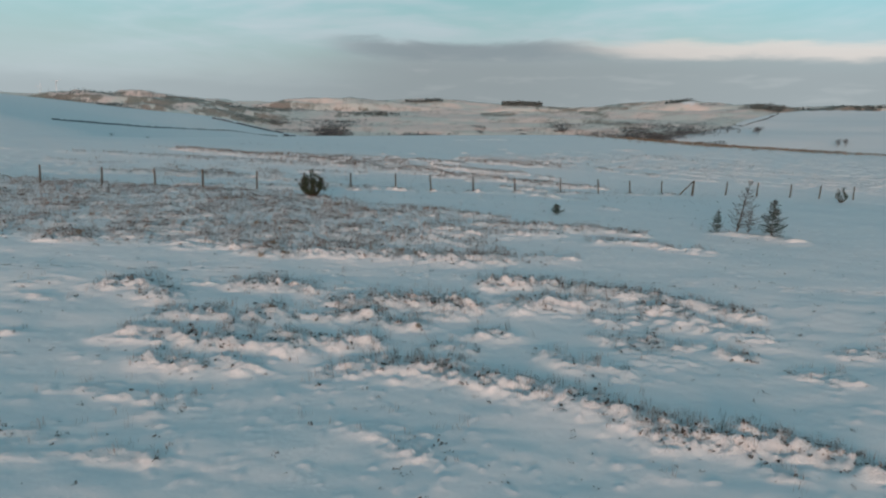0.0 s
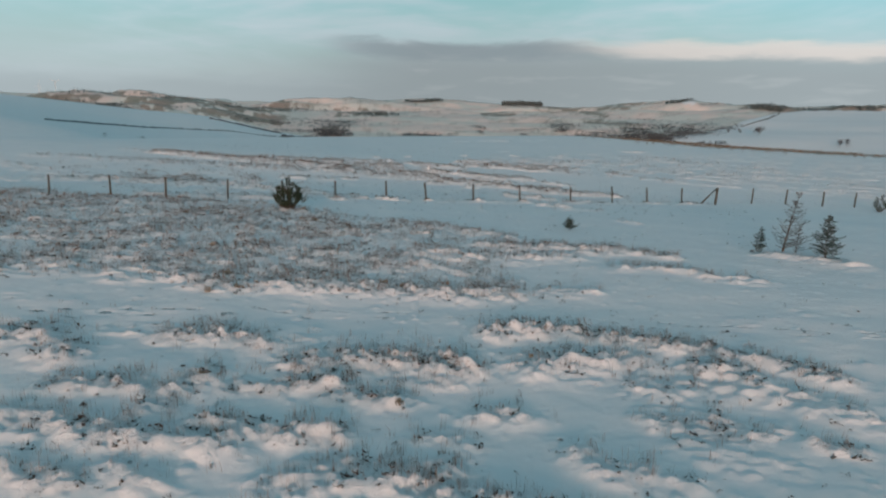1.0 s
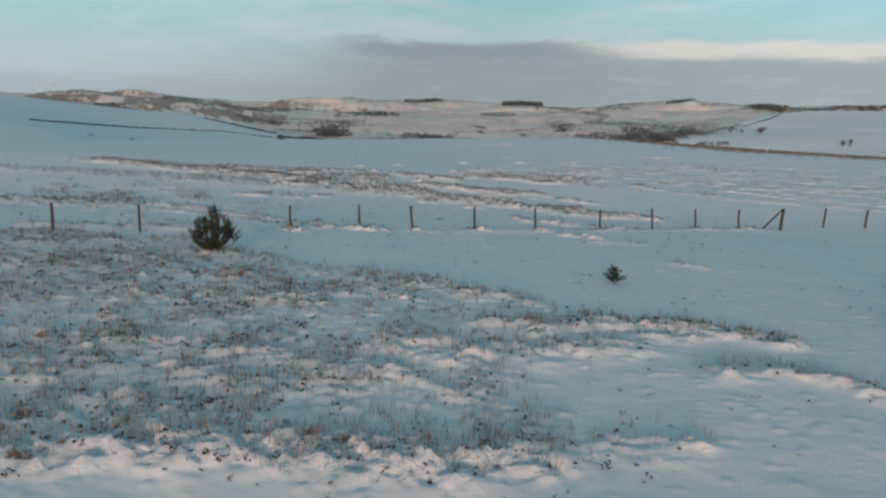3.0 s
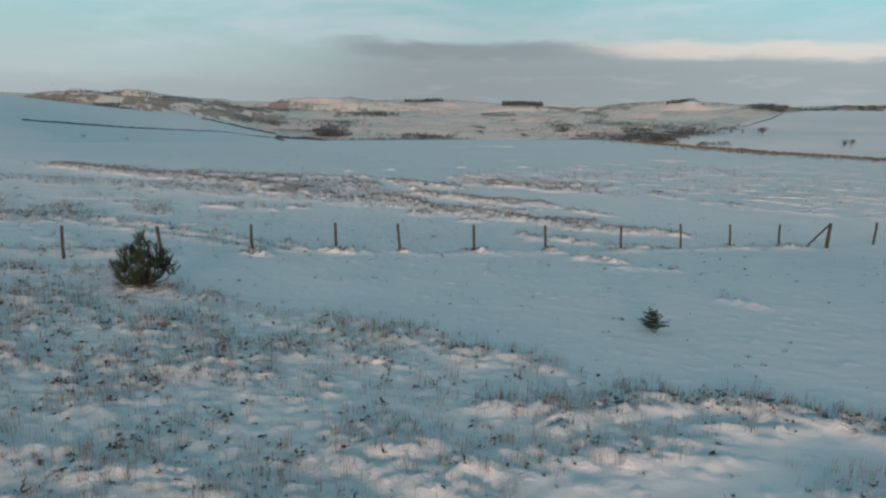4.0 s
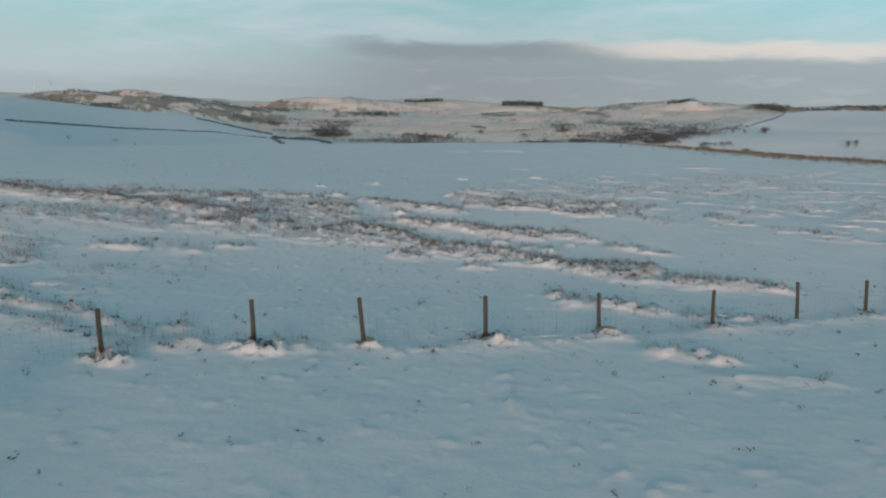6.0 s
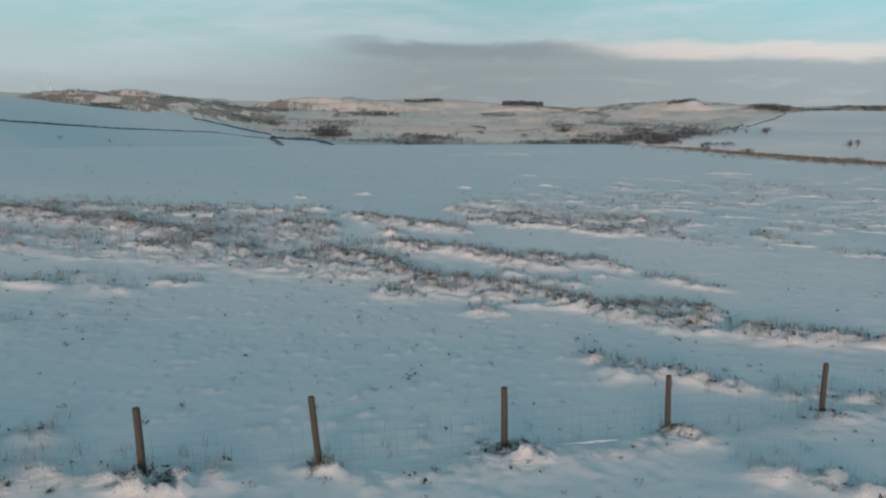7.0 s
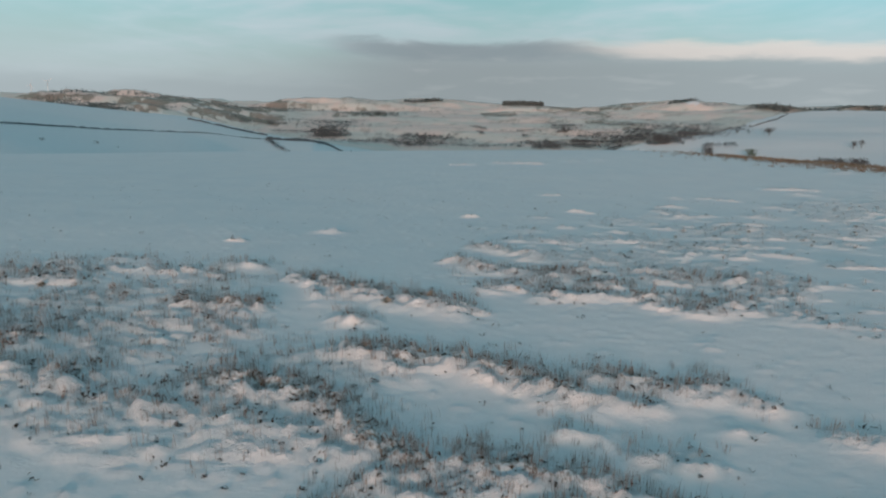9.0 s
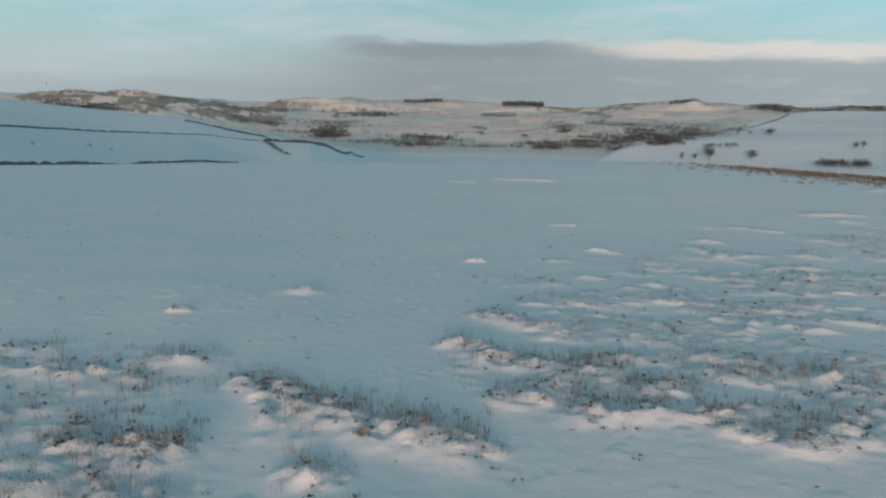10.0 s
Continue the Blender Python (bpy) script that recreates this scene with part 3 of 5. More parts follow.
    bearing, depth = np.clip(x / np.maximum(y - 65.0, 1.0), -2, 2), np.log(away + 20)
    far_grass = moorland(bearing, away) * ease(away, 640, 900)
    # where the far snow takes its pasture tint and painted sun warmth
    warm_pasture = 0.20 * ease(away, 860, 1150) * ease(fbm(bearing * 26, np.log(away) * 22, 4, 31.0), 0.30, 0.52)
    far_grass = np.maximum(far_grass, warm_pasture) * (1 - ease(knoll(bearing, away), 0.2, 0.6))
    far_grass = np.where(np.abs(bearing) > 0.75, np.clip(fbm(bearing * 22, depth * 26, 4, 12.0) * 2.4 - 0.9, 0, 1) * ease(away, 700, 1000), far_grass)
    strip = np.exp(-((y - 160) / 9.0) ** 2) * ease(x, 36, 56) * 1.8       # rushes on the brow
    return z, np.maximum(np.maximum(grass, far_grass), strip * fbm(x / 3, y / 3, 2, 1.0) * 1.5), far_grass


def ground_at(x, y, fine=True):
    return float(land(x, y, fine)[0][0])

# ---- materials ----
def material(name):
    m = bpy.data.materials.new(name)
    m.use_nodes = True
    g = Graph(m.node_tree)
    shader = m.node_tree.nodes["Principled BSDF"]
    return m, g, shader


def relief(g, shader, height, strength, distance):
    b = g.node("ShaderNodeBump")
    b.inputs["Strength"].default_value, b.inputs["Distance"].default_value = strength, distance
    g.put(b.inputs["Height"], height)
    g.put(shader.inputs["Normal"], b.outputs[0])


def place_of(g):
    return g.node("ShaderNodeNewGeometry").outputs["Position"]


def stretched(g, x, y, z):
    n = g.node("ShaderNodeVectorMath")
    n.operation = "MULTIPLY"
    g.put(n.inputs[0], place_of(g))
    n.inputs[1].default_value = (x, y, z)
    return n.outputs[0]


def snow_material():
    m, g, shader = material("snow_over_moor_grass")
    cover = g.node("ShaderNodeAttribute")
    cover.attribute_name = "grass"
    grass = cover.outputs["Fac"]
    where = place_of(g)
    coarse, mid, fine = g.noise(where, 0.35, 4.0), g.noise(stretched(g, 1.6, 2.6, 2.6), 1.0, 5.0, 0.6, 0.4), g.noise(where, 11.0, 4.0, 0.7)
    snow = g.mix(coarse, (0.74, 0.77, 0.80), (0.86, 0.86, 0.86))
    straw = g.mix(g.noise(where, 2.2, 3.0), (0.30, 0.22, 0.14), (0.16, 0.115, 0.085))
    straw = g.mix(g.step(g.noise(where, 0.9, 2.0), 0.5, 0.7), straw, (0.20, 0.17, 0.115))
    moor = g.node("ShaderNodeAttribute")
    moor.attribute_name = "moor"
    straw = g.mix(g.step(moor.outputs["Fac"], 0.05, 0.25), straw, g.mix(g.step(g.noise(where, 0.010, 3.0), 0.4, 0.6), (0.150, 0.158, 0.124), (0.235, 0.180, 0.140)))
    # far slopes: bleached pasture through thin snow, with warm sunlight painted into the tint
    bleached = g.mix(g.step(g.noise(where, 0.006, 3.0), 0.42, 0.60), (0.62, 0.61, 0.54), (0.78, 0.62, 0.54))
    snow = g.mix(g.step(moor.outputs["Fac"], 0.0, 0.2, (0.0, 0.7)), snow, bleached)
    speck = g.math("ADD", g.math("MULTIPLY", fine, 0.75), g.math("MULTIPLY", mid, 0.25))
    limit = g.math("SUBTRACT", 0.78, g.math("MULTIPLY", grass, 0.27))
    shown = g.step(speck, limit, g.math("ADD", limit, 0.07))
    shown = g.math("MULTIPLY", shown, g.step(grass, 0.02, 0.3, (0.0, 0.8)))
    g.put(shader.inputs["Base Color"], g.mix(shown, snow, straw))
    shader.inputs["Roughness"].default_value = 0.75
    shader.inputs["Specular IOR Level"].default_value = 0.25
    rough = g.math("ADD", g.math("MULTIPLY", g.noise(where, 5.0, 6.0, 0.7), 1.0), g.math("MULTIPLY", g.noise(where, 40.0, 3.0, 0.6), 0.15))
    rough = g.math("ADD", rough, g.math("MULTIPLY", g.noise(where, 1.8, 3.0, 0.6), 0.9))
    rough = g.math("ADD", rough, g.math("MULTIPLY", g.math("MULTIPLY", g.noise(where, 13.0, 4.0, 0.7), g.step(grass, 0.1, 0.5)), 0.8))
    crust = g.noise(stretched(g, 3.2, 6.0, 4.0), 1.0, 3.0, 0.5, 0.6)             # short wind ripples across the flats
    rough = g.math("ADD", rough, g.math("MULTIPLY", g.step(crust, 0.52, 0.72), 0.40))
    relief(g, shader, g.math("MULTIPLY", rough, g.step(grass, 0.0, 0.6, (0.3, 3.0))), 0.55, 0.06)
    return m


def plant_material(name, dark, light, roughness=0.8, snowy=0.0):
    """Leaves and stalks: colour changes from piece to piece; snowy: rime on the upper faces."""
    m, g, shader = material(name)
    info = g.node("ShaderNodeNewGeometry")
    tone = g.mix(info.outputs["Random Per Island"], dark, light)
    tone = g.mix(g.math("MULTIPLY", g.noise(info.outputs["Position"], 1.7, 3.0), 0.6), tone, tuple(0.6 * c for c in dark))
    if snowy:
        split = g.node("ShaderNodeSeparateXYZ")
        g.put(split.inputs[0], info.outputs["Normal"])
        rime = g.math("MULTIPLY", g.step(g.math("ABSOLUTE", split.outputs[2]), 0.45, 0.9), g.step(g.noise(info.outputs["Position"], 3.0, 4.0), 0.45, 0.62))
        tone = g.mix(g.math("MULTIPLY", rime, snowy), tone, (0.78, 0.8, 0.82))
    g.put(shader.inputs["Base Color"], tone)
    shader.inputs["Roughness"].default_value = roughness
    shader.inputs["Specular IOR Level"].default_value = 0.2
    return m


def post_material():
    m, g, shader = material("weathered_fence_wood")
    coords = g.node("ShaderNodeTexCoord").outputs["Object"]
    n = g.node("ShaderNodeVectorMath")
    n.operation = "MULTIPLY"
    g.put(n.inputs[0], coords)
    n.inputs[1].default_value = (1.0, 1.0, 0.06)
    grain = g.noise(n.outputs[0], 55.0, 5.0, 0.6, 0.5)
    blotch = g.noise(coords, 4.0, 3.0)
    lone = g.node("ShaderNodeObjectInfo").outputs["Random"]
    tone = g.mix(grain, (0.030, 0.027, 0.021), (0.105, 0.090, 0.062))
    tone = g.mix(g.math("MULTIPLY", g.step(blotch, 0.45, 0.7), 0.6), tone, (0.055, 0.060, 0.042))
    tone = g.mix(g.math("MULTIPLY", lone, 0.45), tone, (0.06, 0.055, 0.05))
    g.put(shader.inputs["Base Color"], tone)
    shader.inputs["Roughness"].default_value = 0.85
    relief(g, shader, grain, 0.6, 0.006)
    return m


def plain_material(name, a, b, scale, roughness=0.8, metal=0.0, bump=0.3, depth=0.02):
    m, g, shader = material(name)
    n = g.noise(place_of(g), scale, 5.0, 0.6)
    g.put(shader.inputs["Base Color"], g.mix(n, a, b))
    shader.inputs["Roughness"].default_value, shader.inputs["Metallic"].default_value = roughness, metal
    relief(g, shader, n, bump, depth)
    return m


SNOW = snow_material()
STALKS = plant_material("dead_moor_grass", (0.150, 0.118, 0.100), (0.282, 0.228, 0.190))
HEATHER = plant_material("dark_heather", (0.034, 0.029, 0.026), (0.095, 0.075, 0.060))
RUST = plant_material("rusty_bracken", (0.125, 0.092, 0.066), (0.22, 0.168, 0.122))
PINE = plant_material("pine_needles", (0.030, 0.050, 0.032), (0.125, 0.160, 0.100))
RUSHES = plant_material("pale_brown_rushes", (0.13, 0.105, 0.075), (0.27, 0.215, 0.145))
SPRUCE = plant_material("spruce_needles", (0.022, 0.048, 0.044), (0.066, 0.118, 0.102), snowy=0.5)
PALE_RUSH = plant_material("bleached_rushes", (0.20, 0.178, 0.142), (0.33, 0.298, 0.245), snowy=0.4)
BROWN_RUSH = plant_material("brown_rushes", (0.17, 0.125, 0.085), (0.31, 0.235, 0.16), snowy=0.4)
LARCH = plant_material("bare_larch_twigs", (0.050, 0.046, 0.040), (0.125, 0.108, 0.085))
BARK = plain_material("rough_bark", (0.055, 0.045, 0.036), (0.14, 0.115, 0.09), 14.0)
WOOD = post_material()
WIRE = plain_material("galvanised_wire", (0.16, 0.165, 0.17), (0.26, 0.265, 0.27), 8.0, 0.6, 0.6, 0.0)
# far woods: distance haze is put into their pale bluish colours and rime
HAZED_TREE = plant_material("hazed_bare_trees", (0.072, 0.082, 0.090), (0.185, 0.195, 0.200), snowy=0.45)
HAZED_FIR = plant_material("hazed_fir_wood", (0.070, 0.100, 0.104), (0.150, 0.192, 0.196), snowy=0.45)
FAR_GREEN = plant_material("far_evergreen", (0.07, 0.10, 0.05), (0.13, 0.16, 0.08))
STONE = plain_material("drystone", (0.065, 0.07, 0.078), (0.18, 0.19, 0.20), 1.3, 0.9, 0.0, 0.6, 0.2)
TURBINE_PAINT = plain_material("pale_turbine_paint", (0.72, 0.73, 0.74), (0.80, 0.80, 0.80), 0.3, 0.5, 0.0, 0.0)


# ---- ground: one sheet from the moor under the camera to the far hills ----
def mesh_of(name, verts, faces, mat, smooth=False):
    """A mesh from arrays of corners and of triangles or quads."""
    verts, faces = np.asarray(verts, np.float32).reshape(-1, 3), np.asarray(faces, np.int32)
    k = faces.shape[1]
    me = bpy.data.meshes.new(name)
    me.vertices.add(len(verts)), me.loops.add(faces.size), me.polygons.add(len(faces))
    me.vertices.foreach_set("co", verts.ravel())
    me.loops.foreach_set("vertex_index", faces.ravel())
    me.polygons.foreach_set("loop_start", np.arange(0, faces.size, k, dtype=np.int32))
    if smooth:
        me.polygons.foreach_set("use_smooth", np.ones(len(faces), bool))
    me.materials.append(mat)
    me.update(calc_edges=True)
    me.validate()
    return me


def build_ground():
    ys = [-4000, -2500, -1400, -800, -450, -250, -140, -80, -45, -25, -12, -4, 1, 4, 6, 7.5]
    y = 8.5
    while y < 7500:
        ys.append(y)
        y += 0.05 if 30.7 < y < 31.9 else 0.085 if y < 48 else 0.115 if y < 100 else 0.16 if y < 112 else max(0.22, (0.0125 if y < 1400 else 0.0075 if y < 5400 else 0.05) * (y - 92))
    ys = np.array(ys)
    u = np.linspace(-1, 1, 601)
    u = 0.36 * u + 0.64 * u ** 3
    wide = 34 + 0.72 * np.maximum(ys, 0) + 1.2 * np.maximum(-ys, 0)
    xs = wide[:, None] * u[None, :]
    out = np.array([1.15, 1.5, 2.2, 3.5, 6, 11, 20, 40])
    reach = np.minimum(wide[:, None] * out[None, :], 7500 + 20 * out[None, :] + wide[:, None])
    xs = np.concatenate([-reach[:, ::-1], xs, reach], 1)
    yy = np.repeat(ys[:, None], xs.shape[1], 1)
    z, grass, moor = land(xs.ravel(), yy.ravel())
    rows, cols = xs.shape
    i = np.arange(rows * cols).reshape(rows, cols)
    faces = np.stack([i[:-1, :-1], i[:-1, 1:], i[1:, 1:], i[1:, :-1]], -1).reshape(-1, 4)
    me = mesh_of("ground", np.stack([xs.ravel(), yy.ravel(), z], 1), faces, SNOW, smooth=True)
    layer = me.attributes.new("grass", "FLOAT", "POINT")
    layer.data.foreach_set("value", np.clip(grass, 0, 1.5).astype(np.float32))
    layer = me.attributes.new("moor", "FLOAT", "POINT")
    layer.data.foreach_set("value", np.clip(moor, 0, 1).astype(np.float32))
    ob = new("ground", me)
    return tagged(ob, "thin snow over hummocky moor grass rolling to distant hills", "ground", kind="structure")


ground = build_ground()


def part(name, me, parent, label=""):
    ob = new(name, me)
    ob.parent = parent
    return tagged(ob, label) if label else ob


def thing(name, at_place, label, category, group="", kind=""):
    ob = new(name)
    ob.empty_display_size = 0.2
    ob.location = at_place
    return tagged(ob, label, category, group, kind)


def tube(points, radii, sides=6):
    """Corners and quads of a tapering tube along points, closed at its ends by small fans of quads."""
    pts = [Vector(p) for p in points]
    verts, faces = [], []
    side = Vector((1, 0, 0))
    for k, p in enumerate(pts):
        way = (pts[min(k + 1, len(pts) - 1)] - pts[max(k - 1, 0)]).normalized()
        side = (side - way * side.dot(way))
        side = side.normalized() if side.length > 1e-4 else way.orthogonal().normalized()
        other = way.cross(side)
        for j in range(sides):
            a = 2 * math.pi * j / sides
            verts.append(p + (side * math.cos(a) + other * math.sin(a)) * radii[k])
    for k in range(len(pts) - 1):
        for j in range(sides):
            a, b = k * sides + j, k * sides + (j + 1) % sides
            faces.append((a, b, b + sides, a + sides))
    last = (len(pts) - 1) * sides
    for j in range(1, sides - 2, 2):
        faces.append((last, last + j, last + j + 1, last + min(j + 2, sides - 1)))
        faces.append((0, min(j + 2, sides - 1), j + 1, j))
    return verts, faces


def merged(pieces):
    verts, faces = [], []
    for v, f in pieces:
        base = len(verts)
        verts += [tuple(p) for p in v]
        faces += [tuple(i + base for i in q) for q in f]
    return verts, faces


# ---- fence: round posts, a braced corner post, plain wires and stock netting ----
def build_fence():
    rng = random.Random(3)
    fence = thing("fence", (2.6, 62.0, ground_at(2.6, 62.0)), "weathered round wooden post fence with stock netting across snow", "fence")
    base = fence.location
    tops = []
    for k, (x, y) in enumerate(POSTS):
        z = ground_at(x, y, False)
        corner = abs(x - 25.25) < 0.1
        tall = (1.55 if corner else 1.43) + rng.uniform(-0.05, 0.05)
        thick = (0.100 if corner else 0.070) * rng.uniform(0.92, 1.12)
        lean = Vector((rng.uniform(-0.04, 0.04) - 0.05 - 0.004 * x, rng.uniform(-0.05, 0.05), 0))
        if abs(x + 1.15) < 0.1:
            lean, tall = Vector((-0.14, 0, 0)), 1.46
        if abs(x + 11.45) < 0.1:
            lean.x = -0.15
        if x > 25:
            lean.x += 0.22
        bow = Vector((rng.uniform(-0.02, 0.02), rng.uniform(-0.02, 0.02), 0))
        spots = [(-0.35, 1.05), (0.0, 1.04), (0.35 * tall, 1.02), (0.7 * tall, 0.98), (tall - 0.015, 0.96), (tall, 0.86)]
        pts = [lean * (h / tall) + bow * math.sin(math.pi * max(h, 0) / tall) + Vector((0, 0, h)) for h, _ in spots]
        v, f = tube(pts, [thick * s * rng.uniform(0.97, 1.03) for _, s in spots], 10)
        post = part("post", mesh_of("post", v, f, WOOD), fence, "thicker braced corner post" if corner else "")
        post.location = Vector((x, y, z)) - base
        tops.append((Vector((x, y, z)), lean, tall, thick))
        if corner:
            v, f = tube([(-0.04, -0.06, 1.48), (-0.72, -0.14, 0.80), (-1.5, -0.22, -0.02)], [0.060, 0.064, 0.066], 8)
            brace = part("brace", mesh_of("brace", v, f, WOOD), fence, "slanting brace of the corner post")
            brace.location = post.location
    for (a, la, ta, ra), (b, lb, tb, rb) in zip(tops, tops[1:]):
        pieces = []

        def point(s, h):
            p = (a + la * h / ta).lerp(b + lb * h / tb, s) - base
            return p + Vector((0, -0.055, h - 0.03 * math.sin(math.pi * s)))

        for h in (0.10, 0.20, 0.33, 0.50, 0.70, 0.95):
            pieces.append(tube([point(s, h) for s in (0, 0.33, 0.66, 1)], [0.0016] * 4, 3))
        n = max(int((b - a).length / 0.22), 1)
        for j in range(1, n):
            pieces.append(tube([point(j / n, 0.10), point(j / n, 0.95)], [0.0021] * 2, 3))
        part("netting", mesh_of("netting", *merged(pieces), WIRE), fence)
        part("wire", mesh_of("wire", *merged([tube([point(s, 1.28) for s in (0, 0.33, 0.66, 1)], [0.0018] * 4, 3)]), WIRE), fence)


build_fence()


def snow_ridge(x0, y0, x1, y1):
    """Snow that has drifted up against the foot of the netting."""
    spots = [(x0 + (x1 - x0) * k / 8, y0 + (y1 - y0) * k / 8) for k in range(9)]
    pts = [(x, y, ground_at(x, y) + 0.012) for x, y in spots]
    v, f = tube(pts, [0.008, 0.020, 0.026, 0.022, 0.028, 0.024, 0.026, 0.018, 0.006], 8)
    return tagged(new("snow_ridge", mesh_of("snow_ridge", v, f, SNOW, smooth=True)), "thin white ridge of drifted snow under the fence netting", "snow", kind="stuff")


snow_ridge(3.8, 62.75, 5.55, 63.25)


# ---- young trees on the moor ----
def needles(rng, points, radius, length, per_metre, droop=0.0, width=0.006):
    """Triangles that stand out from a twig all round."""
    verts, faces = [], []
    for p, q in zip(points, points[1:]):
        way = q - p
        span = way.length
        way = way.normalized()
        for _ in range(max(int(span * per_metre), 1)):
            c = p.lerp(q, rng.random())
            side = Vector((rng.gauss(0, 1), rng.gauss(0, 1), rng.gauss(0, 1)))
            side = (side - way * side.dot(way)).normalized()
            tip = c + (side * radius + way * length * rng.uniform(0.5, 1.1) + Vector((0, 0, -droop))) * rng.uniform(0.7, 1.2)
            w = way.cross(side) * width
            k = len(verts)
            verts += [c - w, c + w, tip]
            faces.append((k, k + 1, k + 2))
    return verts, faces


def pine_bush(x, y, tall, wide, shoots, seed, label):
    rng = random.Random(seed)
    bush = thing("pine_bush", (x, y, ground_at(x, y) - 0.03), label, "bush")
    wood, leaf = [], []
    for k in range(shoots):
        a = k * 2.39996 + rng.uniform(-0.3, 0.3)
        spread = math.sqrt((k + 0.3) / shoots)
        reach = wide * 0.42 * spread * rng.uniform(0.8, 1.1)
        top = tall * (0.98 - 0.55 * spread ** 3) * rng.uniform(0.75, 1.02)
        if k % 4 == 3:                                   # low outer shoots form a skirt
            reach, top = wide * 0.45 * rng.uniform(0.7, 1.05), tall * rng.uniform(0.25, 0.5)
        out = Vector((math.cos(a), math.sin(a), 0))
        pts = [out * 0.05, out * reach * 0.72 + Vector((0, 0, top * 0.22)), out * reach * 0.98 + Vector((0, 0, top * 0.58)), out * reach + Vector((0, 0, top))]
        wood.append(tube(pts, [0.030, 0.020, 0.012, 0.004], 5))
        leaf.append(needles(rng, pts[2:], 0.080, 0.060, 260, 0.0, 0.011))
        for j in range(15):
            u = rng.uniform(0.06, 0.95)
            c = pts[1].lerp(pts[2], u * 1.6) if u < 0.6 else pts[2].lerp(pts[3], (u - 0.6) * 2.4)
            if u < 0.25:
                c = pts[0].lerp(pts[1], u * 3.4)
            side = Vector((rng.gauss(0, 1), rng.gauss(0, 1), 0)).normalized() * 0.75 + out * 0.35
            twig = (side + Vector((0, 0, rng.uniform(0.35, 1.1)))).normalized() * rng.uniform(0.20, 0.42) * (1.15 - 0.45 * u)
            bent = c + twig + Vector((0, 0, 0.09))
            wood.append(tube([c, c + twig * 0.55, bent], [0.009, 0.006, 0.003], 3))
            leaf.append(needles(rng, [c + twig * 0.2, c + twig * 0.6, bent], 0.075, 0.052, 150, 0.0, 0.011))
    part("trunk", mesh_of("trunk", *merged(wood), BARK), bush, "short brown stems")
    part("crown", mesh_of("crown", *merged(leaf), PINE), bush, "dark green upright needle shoots")
    return bush


def conifer(x, y, tall, wide, seed, label, mat, bare=0.0, lean=(0, 0), whorls=11, thick=330, uneven=0.0, crown=0.92, name="conifer"):
    rng = random.Random(seed)
    tree = thing(name, (x, y, ground_at(x, y) - 0.03), label, "tree", "young conifers on the moor")
    tip = Vector((lean[0], lean[1], tall))

    def stem(s):
        return Vector((tip.x * s ** 1.3 + 0.02 * math.sin(5 * s + seed), tip.y * s ** 1.3, tall * s))

    v, f = tube([stem(s) for s in (0, 0.2, 0.4, 0.6, 0.8, 0.93, 1)], [tall * t for t in (0.018, 0.014, 0.011, 0.008, 0.005, 0.003, 0.0015)], 7)
    wood, leaf = [(v, f)], []
    for k in range(whorls * 3):
        s = min(max(0.05 + crown * (k + rng.uniform(-0.8, 0.8)) / (whorls * 3), 0.04), 0.97)
        length = wide * 0.5 * (1 - s) ** 0.85 * rng.uniform(0.55, 1.15) + 0.03 * tall
        count = 3 if not bare else 2
        turn = rng.uniform(0, 6.28)
        for j in range(count):
            a = turn + 2 * math.pi * j / count + rng.uniform(-0.3, 0.3)
            reach = length * rng.uniform(0.55, 1.1) * (1 + uneven * math.cos(a) * (1 - s))
            out = Vector((math.cos(a), math.sin(a), 0))
            root = stem(s)
            pts = [root, root + out * reach * 0.5 + Vector((0, 0, reach * rng.uniform(-0.05, 0.2))), root + out * reach + Vector((0, 0, reach * rng.uniform(0.1, 0.7)))]
            wood.append(tube(pts, [tall * 0.005, tall * 0.0035, tall * 0.0015], 4))
            leaf.append(needles(rng, pts, 0.034 * (tall / 1.5) ** 0.3, 0.035, thick, 0.004, 0.009))
            for sgn in (-1, 1):
                for u in ((0.35, 0.65, 0.85) if bare else (0.3, 0.45, 0.6, 0.75, 0.9)):
                    c = pts[0].lerp(pts[2], u) + Vector((0, 0, reach * 0.04))
                    sprig = c + (out * 0.6 + out.cross(Vector((0, 0, 1))) * sgn * 0.8) * reach * 0.42 * (1.15 - u) + Vector((0, 0, rng.uniform(-0.02, 0.04)))
                    wood.append(tube([c, sprig], [tall * 0.0025, tall * 0.001], 3))
                    leaf.append(needles(rng, [c, sprig], 0.032 * (tall / 1.5) ** 0.3, 0.03, thick, 0.004, 0.009))
    leaf.append(needles(rng, [stem(0.85), tip], 0.03, 0.04, 160))
    part("trunk", mesh_of("trunk", *merged(wood), BARK), tree)
    part("crown", mesh_of("crown", *merged(leaf), mat), tree)
    return tree


pine_bush(-9.9, 51.55, 2.15, 2.45, 30, 5, "bushy dark green young pine with upright shoots in snowy grass")
pine_bush(40.6, 70.2, 1.6, 1.3, 6, 11, "small dark pine bush beside the far end of the fence")
conifer(8.2, 49.65, 1.0, 1.15, 2, "knee-high dark spruce sapling standing alone in snow", SPRUCE, whorls=6, thick=130, crown=0.66, name="spruce_sapling")
conifer(17.85, 44.4, 1.5, 1.1, 4, "thin young spruce beside a bare larch", SPRUCE, whorls=6, thick=120, name="spruce_tree")
conifer(19.35, 44.8, 3.5, 2.7, 6, "tall leaning bare brown young larch with thin open branches", LARCH, bare=1.0, lean=(0.66, 0), whorls=9, thick=40, uneven=0.5, name="larch_tree")
